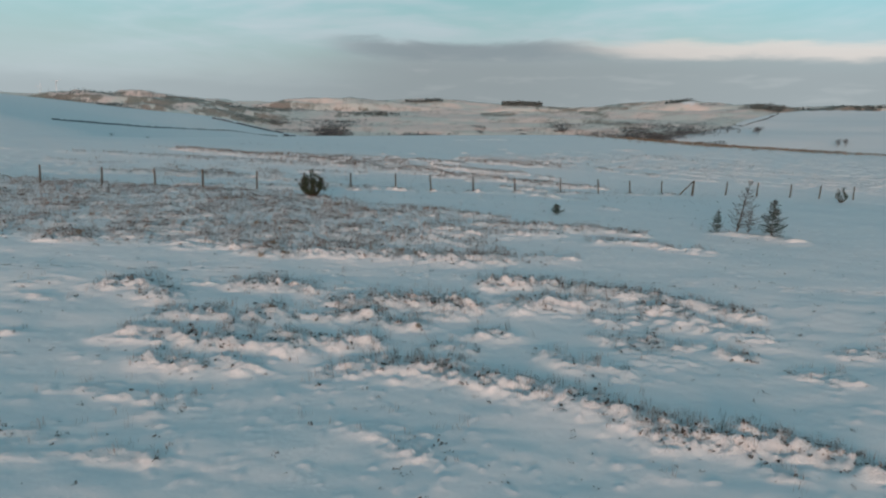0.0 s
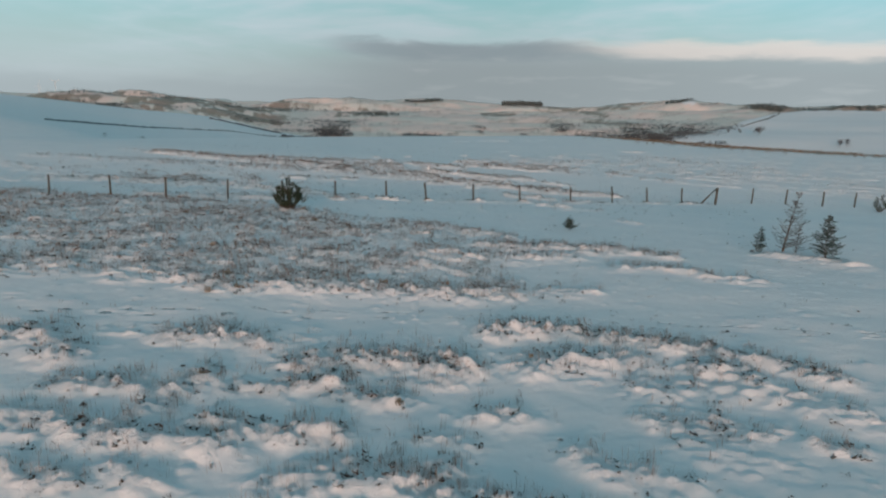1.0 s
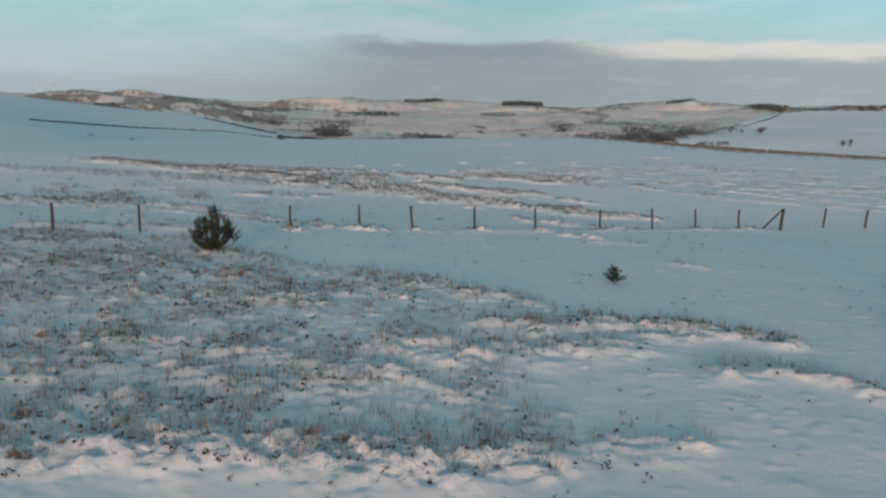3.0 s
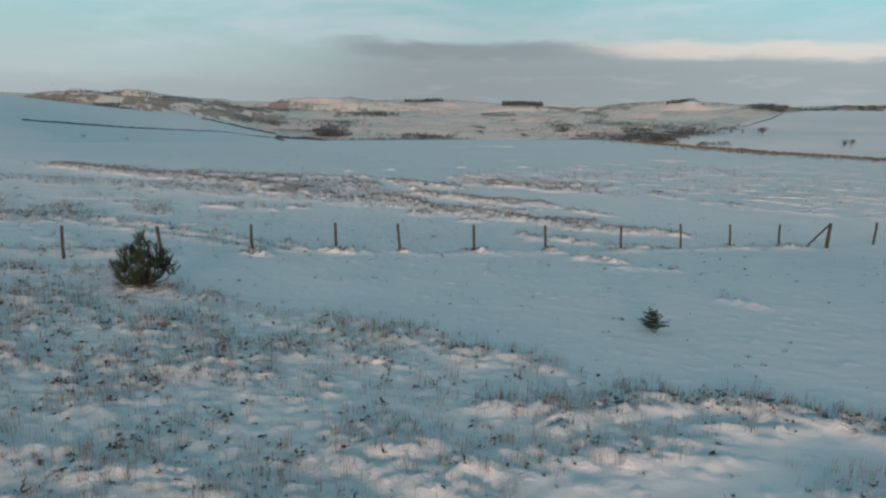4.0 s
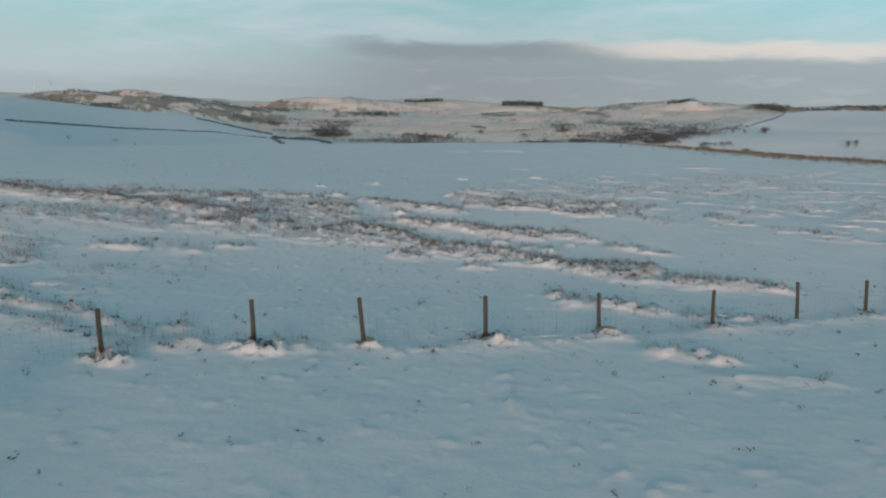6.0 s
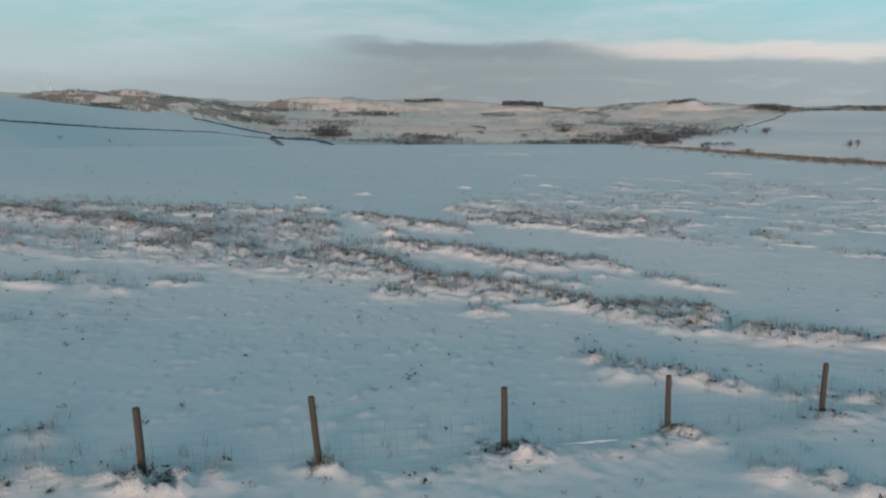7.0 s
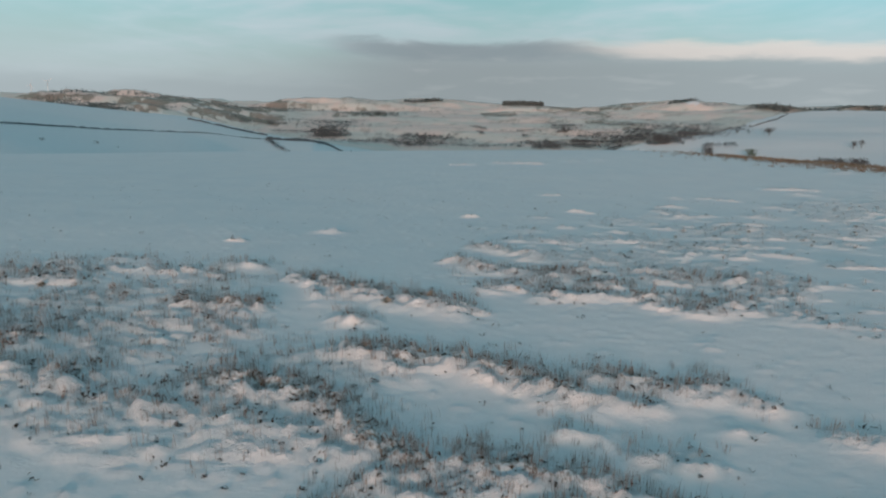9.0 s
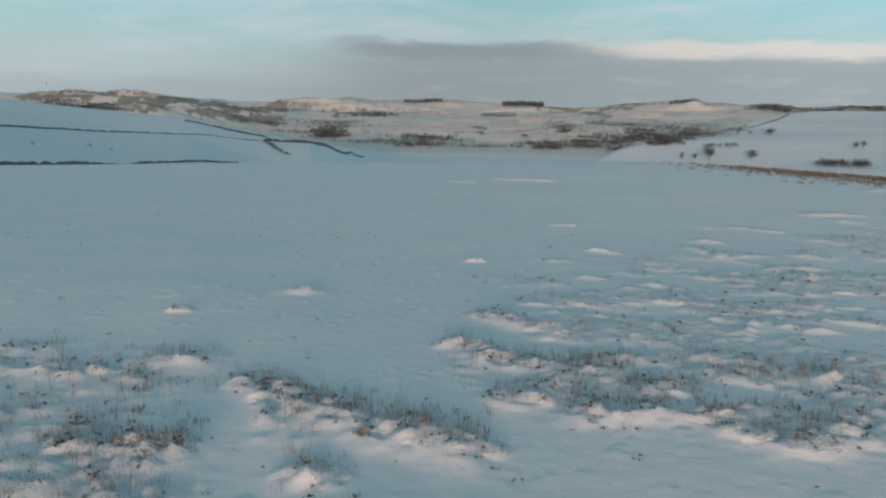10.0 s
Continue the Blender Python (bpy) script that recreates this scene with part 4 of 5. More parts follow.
conifer(20.15, 44.9, 1.5, 1.5, 9, "short bushy bare larch beside a taller one", LARCH, bare=1.0, lean=(0.1, 0), whorls=7, thick=40, name="larch_tree")
conifer(20.95, 43.35, 2.5, 2.25, 8, "dense dark green young spruce on snowy moor", SPRUCE, whorls=10, thick=105, uneven=0.15, name="spruce_tree")


# ---- rough grass, heather and snow-free clumps ----
def scatter(rng, count, x0, x1, y0, y1, power=1.0, floor=0.0, behind=0.0):
    """Places drawn where grass shows through the snow."""
    xs, ys = rng.uniform(x0, x1, count), rng.uniform(y0, y1, count)
    grass = land(xs, ys)[1]
    keep = rng.random(count) < np.clip(grass, 0, 1) ** power + floor
    xs, ys = xs[keep], ys[keep] + behind * rng.normal(1.0, 0.5, int(keep.sum()))
    z, grass = land(xs, ys)[:2]
    return xs, ys, z, grass[keep] if len(grass) != len(xs) else grass


def build_grass(name, seed, areas, blades, tall, width, mat, label, spread=0.09, power=1.3):
    rng = np.random.default_rng(seed)
    verts, faces, base = [], [], 0
    for count, x0, x1, y0, y1 in areas:
        xs, ys, zs, grass = scatter(rng, count, x0, x1, y0, y1, power, 0.0, 0.45)
        n = len(xs) * blades
        cx = np.repeat(xs, blades) + rng.normal(0, spread, n)
        cy = np.repeat(ys, blades) + rng.normal(0, spread, n)
        cz = np.repeat(zs, blades) - 0.03
        h = tall * rng.uniform(0.45, 1.15, n) * np.repeat(rng.uniform(0.6, 1.25, len(xs)), blades)
        a = rng.uniform(0, 2 * np.pi, n)
        bend = h * np.abs(rng.normal(0.12, 0.22, n))
        w = width * rng.uniform(0.6, 1.3, n)
        across = rng.uniform(-0.7, 0.7, n)
        sx, sy = np.cos(across) * w, np.sin(across) * w
        bx, by = np.cos(a) * bend, np.sin(a) * bend
        p = np.stack([
            np.stack([cx - sx, cy - sy, cz], 1), np.stack([cx + sx, cy + sy, cz], 1),
            np.stack([cx + bx * 0.35 + sx * 0.7, cy + by * 0.35 + sy * 0.7, cz + h * 0.6], 1), np.stack([cx + bx * 0.35 - sx * 0.7, cy + by * 0.35 - sy * 0.7, cz + h * 0.6], 1),
            np.stack([cx + bx, cy + by, cz + h * (1 - 0.3 * np.minimum(bend / h, 1))], 1)], 1)
        i = base + 5 * np.arange(n)[:, None]
        verts.append(p.reshape(-1, 3))
        faces.append(np.concatenate([i + np.array([[0, 1, 2]]), i + np.array([[0, 2, 3]]), i + np.array([[3, 2, 4]])], 0))
        base += 5 * n
    ob = new(name, mesh_of(name, np.concatenate(verts), np.concatenate(faces), mat))
    return tagged(ob, label, "grass", kind="stuff")


build_grass("moor_grass", 21, [(13000, -18, 20, 12, 31), (38000, -44, 18, 32, 56), (8500, -30, 26, 57, 72), (46000, -44, 26, 69, 92), (6500, -14, 50, 86, 118)],
            6, 0.36, 0.0042, STALKS, "dead brown moor grass stalks poking through thin snow")
build_grass("bracken_tufts", 22, [(260, -16, 16, 14, 31), (700, -30, 12, 33, 54), (900, -24, 24, 70, 90), (300, 2, 30, 87, 105)],
            14, 0.17, 0.008, RUST, "rusty brown dead grass tufts in snow", 0.10, 1.5)


def build_clumps(name, seed, areas, size, leaves, mat, label, category, power, floor):
    """Low dark sprigs: each a heap of short leaves."""
    rng = np.random.default_rng(seed)
    verts, faces, base = [], [], 0
    for count, x0, x1, y0, y1 in areas:
        xs, ys, zs, _ = scatter(rng, count, x0, x1, y0, y1, power, floor)
        n = len(xs) * leaves
        s = np.repeat(size * rng.uniform(0.35, 1.0, len(xs)) ** 1.3, leaves)
        c = np.stack([np.repeat(xs, leaves) + rng.normal(0, 0.6, n) * s, np.repeat(ys, leaves) + rng.normal(0, 0.45, n) * s, np.repeat(zs, leaves) + np.abs(rng.normal(0.2, 0.35, n)) * s], 1)
        d = rng.normal(0, 1, (n, 3))
        d[:, 2] = np.abs(d[:, 2]) * 0.7
        e = rng.normal(0, 1, (n, 3))
        p = np.stack([c, c + d * s[:, None] * 0.42, c + e * s[:, None] * 0.26], 1)
        verts.append(p.reshape(-1, 3))
        faces.append(base + np.arange(3 * n).reshape(-1, 3))
        base += 3 * n
    ob = new(name, mesh_of(name, np.concatenate(verts), np.concatenate(faces), mat))
    return tagged(ob, label, category, kind="stuff")


build_clumps("heather", 31, [(2600, -18, 20, 12, 31), (3000, -44, 18, 32, 56), (1600, -26, 30, 56, 72), (4500, -44, 26, 69, 92), (2400, -14, 50, 86, 120)],
             0.16, 12, HEATHER, "small dark heather sprigs showing through snow", "heather", 1.2, 0.004)
build_clumps("snow_sprigs", 32, [(5000, -20, 22, 12, 33), (11000, -34, 26, 33, 75), (3500, -26, 14, 59, 84), (7500, -32, 32, 70, 120)],
             0.11, 9, HEATHER, "tiny dark sprigs and dead stalks dotting smooth snow", "heather", 3.0, 0.09)


def strew(name, seed, points, deep, count, size, leaves, mat, label, category):
    """Low dark scrub along a line."""
    rng = np.random.default_rng(seed)
    ends = np.array(points, float)
    k = rng.integers(0, len(ends) - 1, count)
    t = rng.random(count)[:, None]
    xy = ends[k] * (1 - t) + ends[k + 1] * t + rng.normal(0, deep, (count, 2))
    zs = land(xy[:, 0], xy[:, 1])[0]
    n = count * leaves
    s = np.repeat(size * rng.uniform(0.4, 1.1, count), leaves)[:, None]
    c = np.repeat(np.column_stack([xy, zs]), leaves, 0) + np.abs(rng.normal(0, 1, (n, 3))) * (0, 0, 0.4) * s + rng.normal(0, 0.5, (n, 3)) * (1, 1, 0.1) * s
    p = np.stack([c, c + rng.normal(0, 0.35, (n, 3)) * s, c + rng.normal(0, 0.3, (n, 3)) * s], 1)
    ob = new(name, mesh_of(name, p.reshape(-1, 3), np.arange(3 * n).reshape(-1, 3), mat))
    return tagged(ob, label, category, kind="stuff")


def build_clods(name, seed, areas, size, leaves, mat, label, category, power):
    """Tight dark knots of dead heather that stick out of the lumpy banks."""
    rng = np.random.default_rng(seed)
    pieces = []
    for count, x0, x1, y0, y1 in areas:
        xs, ys, zs, _ = scatter(rng, count, x0, x1, y0, y1, power, 0.0, -0.15)
        n = len(xs) * leaves
        s = np.repeat(size * rng.uniform(0.3, 1.0, len(xs)) ** 1.5, leaves)[:, None]
        c = np.repeat(np.column_stack([xs, ys, zs]), leaves, 0) + rng.normal(0, 0.30, (n, 3)) * (1.2, 0.9, 0.5) * s + s * (0, 0, 0.3)
        d, e = rng.normal(0, 0.38, (n, 3)), rng.normal(0, 0.28, (n, 3))
        pieces.append(np.stack([c, c + d * s, c + e * s], 1).reshape(-1, 3))
    v = np.concatenate(pieces)
    ob = new(name, mesh_of(name, v, np.arange(len(v)).reshape(-1, 3), mat))
    return tagged(ob, label, category, kind="stuff")


build_clods("heather_knots", 41, [(9000, -18, 20, 12, 31), (20000, -36, 18, 32, 56), (4500, -26, 30, 56, 72), (14000, -36, 26, 69, 92), (6500, -14, 50, 86, 120)],
            0.10, 16, HEATHER, "tight dark knots of dead heather in lumpy snow", "heather", 1.6)


def build_footprints():
    """Dark flattened grass at the bottom of each step in the snow."""
    rng = np.random.default_rng(61)
    at = np.repeat(np.array(FOOTPRINTS), 46, 0)
    n = len(at)
    xy = at + rng.normal(0, 1, (n, 2)) * (0.11, 0.028)
    z = land(xy[:, 0], xy[:, 1])[0]
    c = np.column_stack([xy, z + 0.012])
    d, e = rng.normal(0, 1, (n, 3)) * (0.07, 0.03, 0.016), rng.normal(0, 1, (n, 3)) * (0.06, 0.03, 0.016)
    v = np.stack([c, c + d, c + e], 1).reshape(-1, 3)
    ob = new("trodden_grass", mesh_of("trodden_grass", v, np.arange(3 * n).reshape(-1, 3), HEATHER))
    return tagged(ob, "dark flattened grass in two lines of footprints", "footprints", kind="stuff")


build_footprints()
for k, ((x, y), s) in enumerate(HEAPS.items()):
    strew("dead_grass_tuft", 90 + k, [(x - 0.35 * s, y - 0.2), (x + 0.6 * s, y - 0.15)], 0.16, int(110 * s), 0.085, 9, HEATHER if k % 2 else RUSHES, "tangle of dead stalks in snow at a fence post", "grass")
build_clods("straw_tufts", 43, [(50, -18, 20, 12, 31), (150, -36, 18, 32, 56), (100, -36, 26, 69, 92), (80, -14, 50, 86, 120)],
            0.24, 40, PALE_RUSH, "small bleached straw tufts in lumpy snow", "grass", 1.6)
strew("brow_rushes", 121, [(40, 165), (52, 162), (66, 158), (90, 158), (150, 160)], 5.5, 3000, 0.32, 12, BROWN_RUSH, "brown rushes along the snowy brow of the moor", "grass")


# ---- the far side of the moor: walls, hedges, woods, single trees ----
def wall_line(points, tall, thick, seed, label, mat=STONE, name="drystone_wall", category="wall", ragged=0.3):
    """A low wall or hedge that follows the land."""
    rng = random.Random(seed)
    spots = []
    points = [true_place(x, y) for x, y in points]
    scale = sum(k for _, _, k in points) / len(points)
    tall, thick = tall * scale, thick * scale
    points = [(x, y) for x, y, _ in points]
    for (x0, y0), (x1, y1) in zip(points, points[1:]):
        n = max(int(math.hypot(x1 - x0, y1 - y0) / (2.5 * scale)), 1)
        spots += [(x0 + (x1 - x0) * k / n, y0 + (y1 - y0) * k / n) for k in range(n)]
    spots.append(points[-1])
    verts, faces = [], []
    for k, (x, y) in enumerate(spots):
        xa, ya = spots[max(k - 1, 0)]
        xb, yb = spots[min(k + 1, len(spots) - 1)]
        run = math.hypot(xb - xa, yb - ya) or 1
        sx, sy = -(yb - ya) / run * thick / 2, (xb - xa) / run * thick / 2
        z = ground_at(x, y)
        h = tall * (1 + ragged * rng.uniform(-1, 0.6)) * (0.35 if rng.random() < 0.06 else 1)
        verts += [(x - sx, y - sy, z - 0.4), (x - sx * 0.8, y - sy * 0.8, z + h), (x + sx * 0.8, y + sy * 0.8, z + h * rng.uniform(0.9, 1.05)), (x + sx, y + sy, z - 0.4)]
        if k:
            b = 4 * k
            faces += [(b - 4, b, b + 1, b - 3), (b - 3, b + 1, b + 2, b - 2), (b - 2, b + 2, b + 3, b - 1)]
    return tagged(new(name, mesh_of(name, verts, faces, mat)), label, category)


def crown_mesh(rng, wide, tall, leaves, leaf):
    """Leaf and twig clumps that fill an uneven crown."""
    lobes = [(rng.normal(0, 0.45, 3) * (wide / 2, wide / 2, tall * 0.35) + (0, 0, tall * 0.62), rng.uniform(0.22, 0.42)) for _ in range(9)]
    pick = rng.integers(0, len(lobes), leaves)
    c = np.array([lobes[k][0] for k in pick]) + rng.normal(0, 0.6, (leaves, 3)) * np.array([lobes[k][1] for k in pick])[:, None] * (wide, wide, tall * 0.7)
    c[:, 2] = np.clip(c[:, 2], tall * 0.12, tall)
    p = np.stack([c, c + rng.normal(0, leaf, (leaves, 3)), c + rng.normal(0, leaf, (leaves, 3))], 1)
    return p.reshape(-1, 3), np.arange(3 * leaves).reshape(-1, 3)


def field_tree(x, y, tall, wide, seed, label, mat, leaves=900):
    rng = np.random.default_rng(seed)
    x, y, scale = true_place(x, y)
    tall, wide = tall * scale, wide * scale
    tree = thing("tree", (x, y, ground_at(x, y) - 0.2), label, "tree", "single trees in the far fields")
    pieces = [tube([(0, 0, 0), (0.05 * wide, 0, tall * 0.3), (0, 0.05 * wide, tall * 0.75)], [tall * 0.035, tall * 0.025, tall * 0.008], 6)]
    for k in range(7):
        a = k * 2.4
        pieces.append(tube([(0, 0, tall * (0.25 + 0.05 * k)), (0.2 * wide * math.cos(a), 0.2 * wide * math.sin(a), tall * (0.45 + 0.05 * k)), (0.42 * wide * math.cos(a), 0.42 * wide * math.sin(a), tall * (0.6 + 0.05 * k))], [tall * 0.014, tall * 0.009, tall * 0.003], 4))
    part("trunk", mesh_of("trunk", *merged(pieces), BARK), tree)
    part("crown", mesh_of("crown", *crown_mesh(rng, wide, tall, leaves, tall * 0.042), mat), tree)
    return tree


WOODS = {"bare": ([], []), "fir": ([], [])}


def wood(kind, x0, y0, x1, y1, deep, count, tall, seed):
    """Trees strewn along a belt from one end to the other."""
    rng = np.random.default_rng(seed)
    verts, faces = WOODS[kind]
    t = rng.random(count)
    run = math.hypot(x1 - x0, y1 - y0)
    off = rng.normal(0, deep * 0.5, count)
    xs = x0 + (x1 - x0) * t - (y1 - y0) / run * off
    ys = y0 + (y1 - y0) * t + (x1 - x0) / run * off
    xs, ys, scale = true_place(xs, ys)
    zs = land(xs, ys)[0]
    for x, y, z, k in zip(xs, ys, zs, scale):
        h = k * tall * rng.uniform(0.55, 1.15)
        if kind == "fir":
            n = 26
            s = rng.random(n) ** 0.7
            a = rng.uniform(0, 6.28, n)
            r = (1 - s) * h * 0.26 + 0.1
            c = np.stack([r * np.cos(a), r * np.sin(a), s * h], 1)
            p = np.stack([c, c + rng.normal(0, h * 0.11, (n, 3)), c + rng.normal(0, h * 0.11, (n, 3))], 1).reshape(-1, 3)
        else:
            p, _ = crown_mesh(rng, h * rng.uniform(0.7, 1.1), h, 46, h * 0.075)
        base = sum(len(v) for v in verts)
        verts.append(p + (x, y, z - 0.3))
        faces.append(base + np.arange(len(p)).reshape(-1, 3))


# walls on the hill field
wall_line([(-161, 306), (-166, 340), (-171, 385), (-168, 445)], 0.7, 0.6, 1, "dark drystone wall crossing a smooth snowy hill field")
wall_line([(-168, 445), (-157, 568), (-150, 643), (-133, 738)], 0.6, 0.5, 2, "low broken drystone wall crossing a snowy field", ragged=0.7)
wall_line([(-212, 643), (-197, 646), (-185, 664), (-173, 692), (-163, 709)], 1.4, 0.8, 3, "dark drystone wall running down a snowy hillside")
wall_line([(-149, 654), (-119, 722), (-84, 696), (-67, 642)], 1.4, 0.9, 5, "dark drystone wall along the valley field")
wall_line([(189, 499), (216, 530), (263, 604)], 0.7, 0.5, 7, "low drystone wall running up a snowy hill field", ragged=0.6)
wall_line([(-124, 244), (-117, 254), (-113, 262), (-110, 273), (-110, 294), (-110, 322), (-107, 352), (-110, 440)], 0.85, 0.9, 9, "dark drystone wall in the dip past the moor brow", ragged=0.35)
wood("bare", -149, 647, -113, 567, 2.5, 120, 2.4, 40)
wood("bare", -259, 1196, -243, 1254, 76, 70, 6.0, 200)
wood("bare", -228, 1288, -177, 1273, 31, 165, 7.0, 201)
wood("bare", -190, 1100, -147, 1083, 31, 165, 7.0, 202)
wood("bare", -264, 1548, -249, 1706, 107, 76, 7.0, 203)
wood("bare", -246, 1419, -211, 1557, 99, 76, 7.0, 204)
wood("bare", -229, 1351, -204, 1410, 30, 76, 7.0, 205)
wood("bare", -273, 1679, -250, 1629, 84, 60, 7.0, 206)
wood("bare", -142, 999, -92, 954, 37, 40, 4.0, 207)
wood("bare", -95, 952, -77, 1001, 43, 70, 5.0, 208)
wood("bare", -63, 1068, -54, 1216, 53, 55, 6.0, 209)
wood("bare", -53, 941, -44, 1058, 44, 55, 6.0, 210)
wood("bare", -38, 1240, -24, 1147, 69, 43, 7.0, 211)
wood("bare", -33, 1116, -16, 1078, 23, 43, 7.0, 212)
wood("bare", -32, 1049, -19, 965, 62, 43, 7.0, 213)
wood("bare", -10, 1078, 2, 1140, 38, 50, 6.0, 214)
wood("bare", -57, 878, -1, 929, 35, 110, 6.0, 215)
wood("bare", 64, 1455, 79, 1462, 23, 30, 6.0, 216)
wood("bare", 145, 1403, 160, 1386, 69, 30, 6.0, 217)
wood("bare", 15, 889, 96, 924, 26, 110, 4.0, 218)
wood("bare", 117, 1012, 138, 973, 35, 110, 6.0, 219)
wood("bare", 105, 892, 137, 887, 31, 110, 6.0, 220)
wood("bare", 303, 1979, 253, 1637, 38, 30, 7.0, 221)
wood("bare", 258, 1668, 224, 1432, 53, 30, 7.0, 222)
wood("bare", 181, 1062, 221, 1078, 31, 130, 6.0, 223)
wood("bare", 158, 924, 198, 962, 44, 130, 6.0, 224)
wood("bare", 247, 1128, 283, 1175, 46, 60, 6.0, 225)
wood("bare", 232, 1052, 262, 1085, 23, 60, 6.0, 226)
wood("bare", 293, 1181, 331, 1290, 99, 60, 7.0, 227)
wood("bare", 272, 1090, 297, 1155, 31, 60, 7.0, 228)
wood("bare", 245, 1576, 260, 1542, 38, 43, 7.0, 229)
wood("bare", 221, 1432, 245, 1405, 23, 43, 7.0, 230)
wood("bare", 215, 1386, 228, 1360, 23, 43, 7.0, 231)
wood("bare", 272, 1367, 272, 1336, 38, 25, 6.0, 232)
wood("bare", 254, 1269, 242, 1185, 99, 25, 6.0, 233)
wood("bare", 393, 1884, 415, 1816, 53, 20, 5.0, 234)
wood("bare", 329, 1568, 345, 1502, 99, 20, 5.0, 235)
wood("bare", 415, 1690, 451, 1704, 38, 40, 5.0, 236)
wood("bare", 348, 1381, 422, 1512, 23, 105, 6.0, 237)
wood("bare", 330, 1314, 405, 1413, 84, 105, 6.0, 238)
wood("bare", 312, 1263, 370, 1311, 23, 105, 6.0, 239)
wood("bare", 292, 1149, 356, 1267, 61, 105, 6.0, 240)
wood("bare", 431, 1542, 539, 1750, 61, 80, 6.0, 241)
wood("bare", 393, 1401, 509, 1647, 61, 80, 6.0, 242)
wood("bare", 362, 1257, 384, 1291, 38, 90, 6.0, 243)
wood("bare", 103, 401, 107, 404, 4, 90, 3.0, 244)
wood("bare", 471, 1473, 577, 1681, 61, 110, 7.0, 245)
wood("bare", 423, 1319, 509, 1477, 23, 110, 7.0, 246)
wood("bare", 590, 1684, 687, 1836, 30, 70, 5.0, 247)
wood("bare", 227, 1001, 239, 1016, 35, 30, 6.0, 248)
wood("bare", 206, 905, 211, 903, 70, 30, 6.0, 249)
wood("bare", 96, 392, 112, 400, 4, 110, 2.3, 250)
wood("bare", 429, 1324, 440, 1321, 70, 40, 6.0, 251)
wood("bare", 117, 407, 122, 412, 6, 40, 2.3, 252)
wood("bare", 131, 423, 153, 451, 10, 60, 1.5, 253)
wood("bare", 164, 473, 173, 484, 14, 60, 1.9, 254)
wood("bare", 538, 2022, 621, 2086, 61, 50, 5.0, 255)

wood("bare", -440, 1500, -330, 1540, 60, 120, 7, 57)
wood("bare", -520, 2080, -480, 2460, 120, 110, 9, 37)
wood("bare", 107, 404, 141, 435, 3, 60, 3.2, 53)
wood("bare", 141, 435, 189, 499, 3, 34, 2.6, 54)
wood("bare", 138, 323, 152, 314, 1.5, 100, 2.9, 58)
wood("bare", 119, 384, 133, 382, 4, 50, 1.8, 59)
wood("bare", 96, 396, 112, 392, 3, 40, 1.9, 60)
wood("fir", 1095, 2515, 1415, 2265, 16, 420, 8, 107)
wood("fir", 820, 2990, 1180, 2640, 14, 240, 6, 108)
wood("fir", -890, 1610, -544, 1132, 60, 900, 4.5, 61)
wood("fir", -731, 1321, -487, 1137, 36, 600, 4.5, 62)
wood("fir", -872, 1654, -780, 1900, 90, 500, 4.5, 63)
wood("fir", -800, 1900, -500, 1960, 70, 600, 4, 70)
wood("fir", -180, 3130, -10, 3170, 30, 280, 12, 64)
wood("fir", 243, 3040, 412, 3035, 24, 460, 17, 65)
wood("fir", -226, 1979, -160, 2140, 40, 130, 9, 66)
wood("fir", 889, 2833, 985, 2890, 40, 180, 12, 67)
wood("fir", 1056, 2456, 1135, 2381, 50, 220, 12, 68)
wood("fir", 1100, 2160, 1361, 2269, 40, 380, 9, 69)
for _kind, _mat, _name, _label in (("bare", HAZED_TREE, "valley_woods", "grey leafless woods in the valley and on the far slopes"), ("fir", HAZED_FIR, "fir_woods", "dark fir plantations on the distant hills")):
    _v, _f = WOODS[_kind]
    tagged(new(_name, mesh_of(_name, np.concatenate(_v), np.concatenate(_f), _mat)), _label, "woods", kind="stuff")

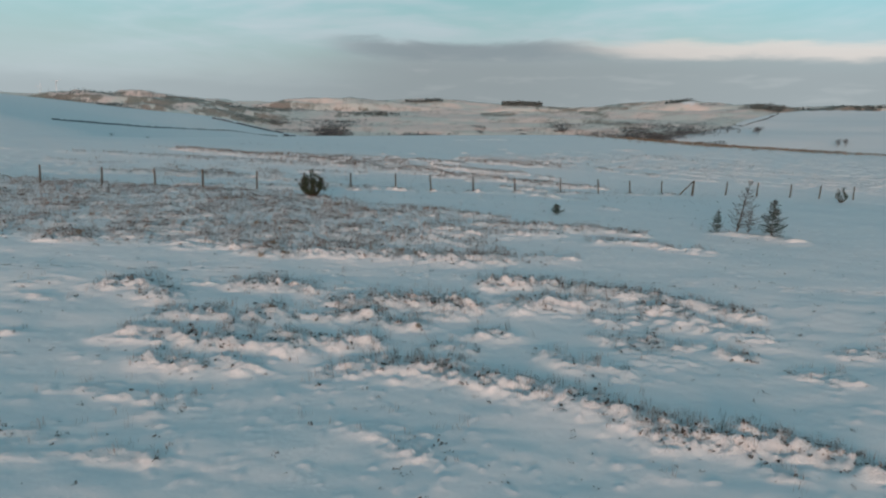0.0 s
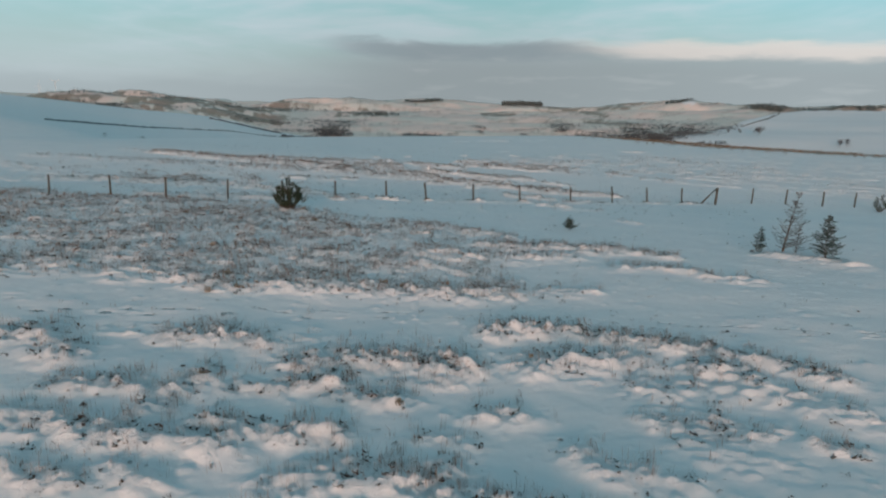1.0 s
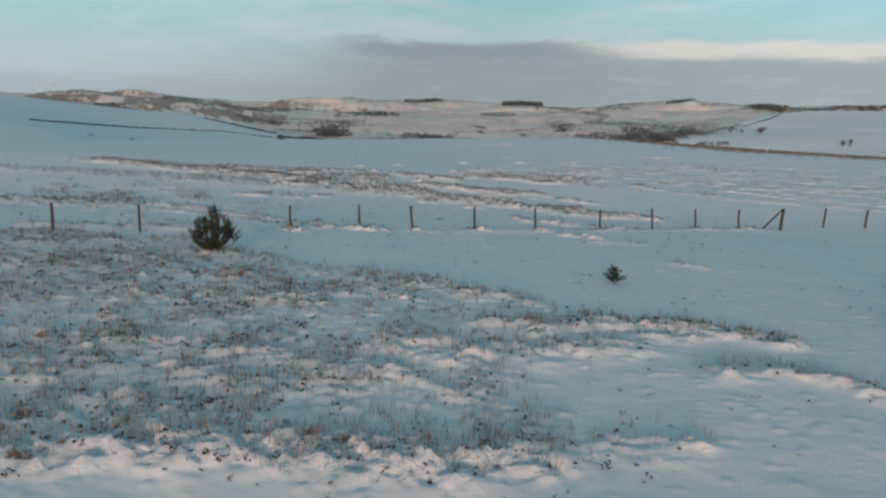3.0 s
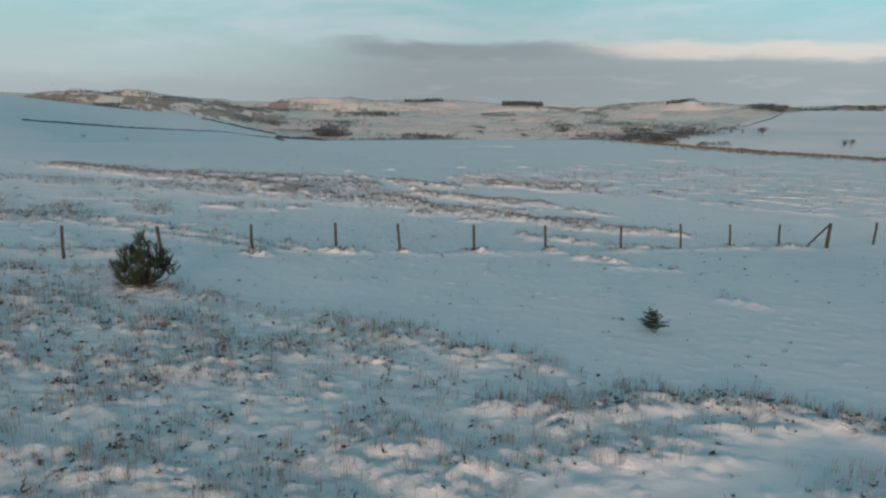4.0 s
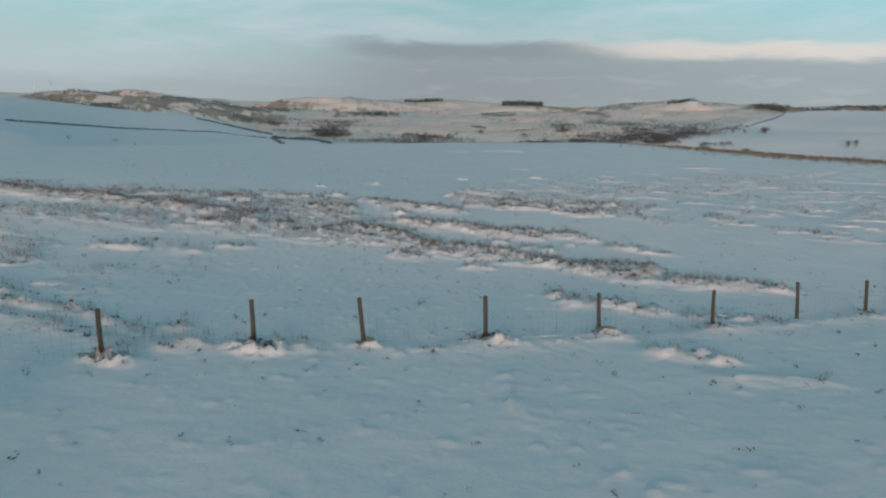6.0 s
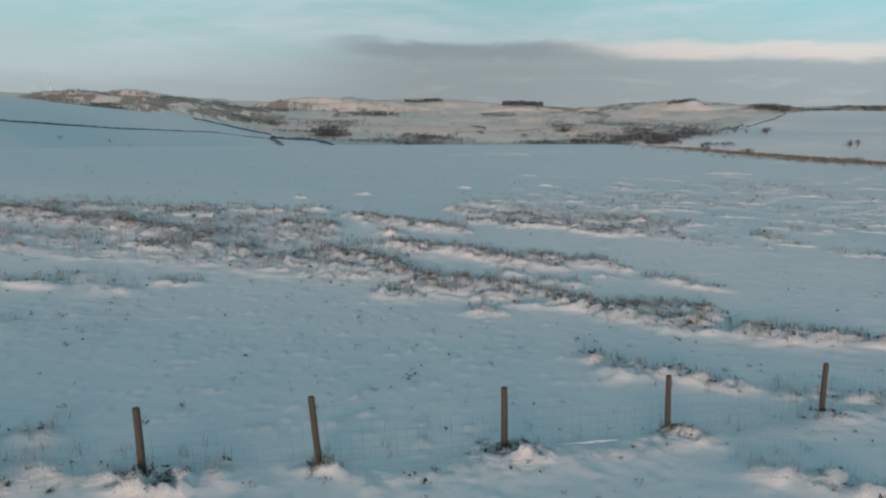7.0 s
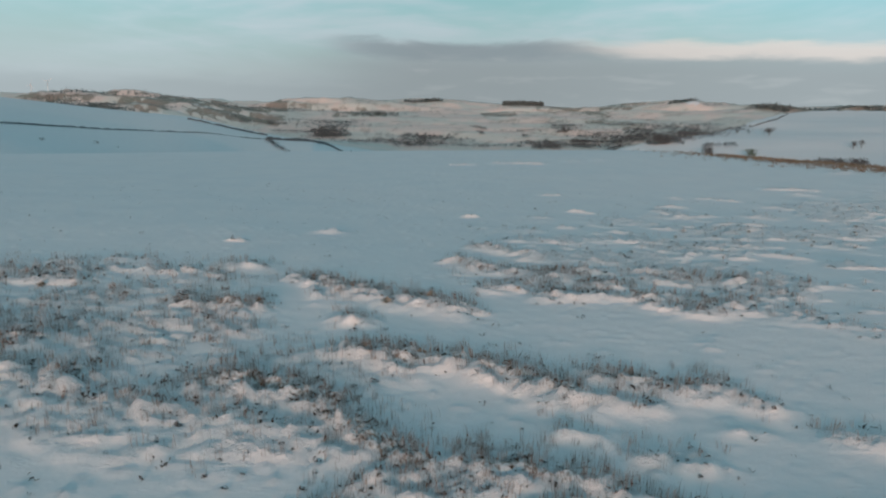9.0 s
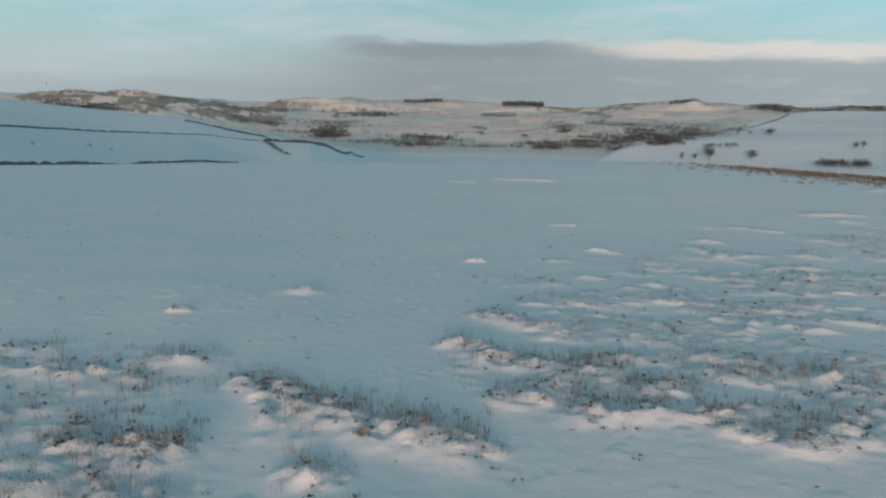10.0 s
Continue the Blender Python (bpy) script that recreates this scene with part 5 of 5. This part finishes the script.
field_tree(169, 429, 4.6, 5.2, 71, "dark leafless tree alone on a snowy hill field", HAZED_TREE)
field_tree(159, 445, 2.8, 2.6, 72, "small bare tree on a snowy hill field", HAZED_TREE, 300)
field_tree(165, 444, 2.8, 2.6, 73, "small bare tree on a snowy hill field", HAZED_TREE, 300)
field_tree(181, 373, 3.6, 2.4, 74, "slim bare tree on a snowy hill field", HAZED_TREE, 400)
field_tree(185, 374, 3.6, 2.4, 75, "slim bare tree on a snowy hill field", HAZED_TREE, 400)
field_tree(124, 347, 3.8, 3.6, 76, "yellow-green evergreen tree below the moor edge", FAR_GREEN)
field_tree(108, 349, 5.4, 3.8, 80, "tall grey leafless tree below the moor edge", HAZED_TREE)
field_tree(97, 350, 3.0, 2.0, 81, "slim grey leafless tree below the moor edge", HAZED_TREE, 400)
field_tree(102, 349, 3.0, 2.0, 82, "slim grey leafless tree below the moor edge", HAZED_TREE, 400)
field_tree(-130, 290, 1.8, 2.2, 83, "low dark thorn bush on a snowy field", HAZED_TREE, 160)
field_tree(-134, 334, 2.0, 2.4, 84, "low dark thorn bush on a snowy field", HAZED_TREE, 160)
field_tree(-129, 340, 1.3, 1.6, 85, "low dark thorn bush on a snowy field", HAZED_TREE, 160)
field_tree(60, 1242, 8, 14, 86, "dark clump of thorn on a far snowy slope", HAZED_TREE)
field_tree(127, 1163, 7, 16, 87, "dark clump of thorn on a far snowy slope", HAZED_TREE)


def wind_turbine(x, y, tall, turn):
    x, y, scale = true_place(x, y)
    tall = tall * scale
    mast = thing("wind_turbine", (x, y, ground_at(x, y) - 0.5), "pale slender wind turbine on a distant hilltop", "wind turbine", "turbines on the hill")
    part("tower", mesh_of("tower", *tube([(0, 0, 0), (0, 0, tall * 0.5), (0, 0, tall)], [tall * 0.028, tall * 0.022, tall * 0.015], 10), TURBINE_PAINT), mast)
    part("nacelle", mesh_of("nacelle", *tube([(0, tall * 0.06, tall), (0, 0, tall * 1.01), (0, -tall * 0.05, tall)], [tall * 0.02, tall * 0.028, tall * 0.018], 8), TURBINE_PAINT), mast)
    for k in range(3):
        a = turn + 2 * math.pi * k / 3
        d = Vector((math.sin(a), 0, math.cos(a)))
        c = Vector((0, -tall * 0.055, tall))
        part("blade", mesh_of("blade", *tube([c, c + d * tall * 0.15, c + d * tall * 0.5], [tall * 0.011, tall * 0.016, tall * 0.004], 5), TURBINE_PAINT), mast)


wind_turbine(-1095, 1930, 30, 0.3)
wind_turbine(-1050, 1930, 34, 1.1)
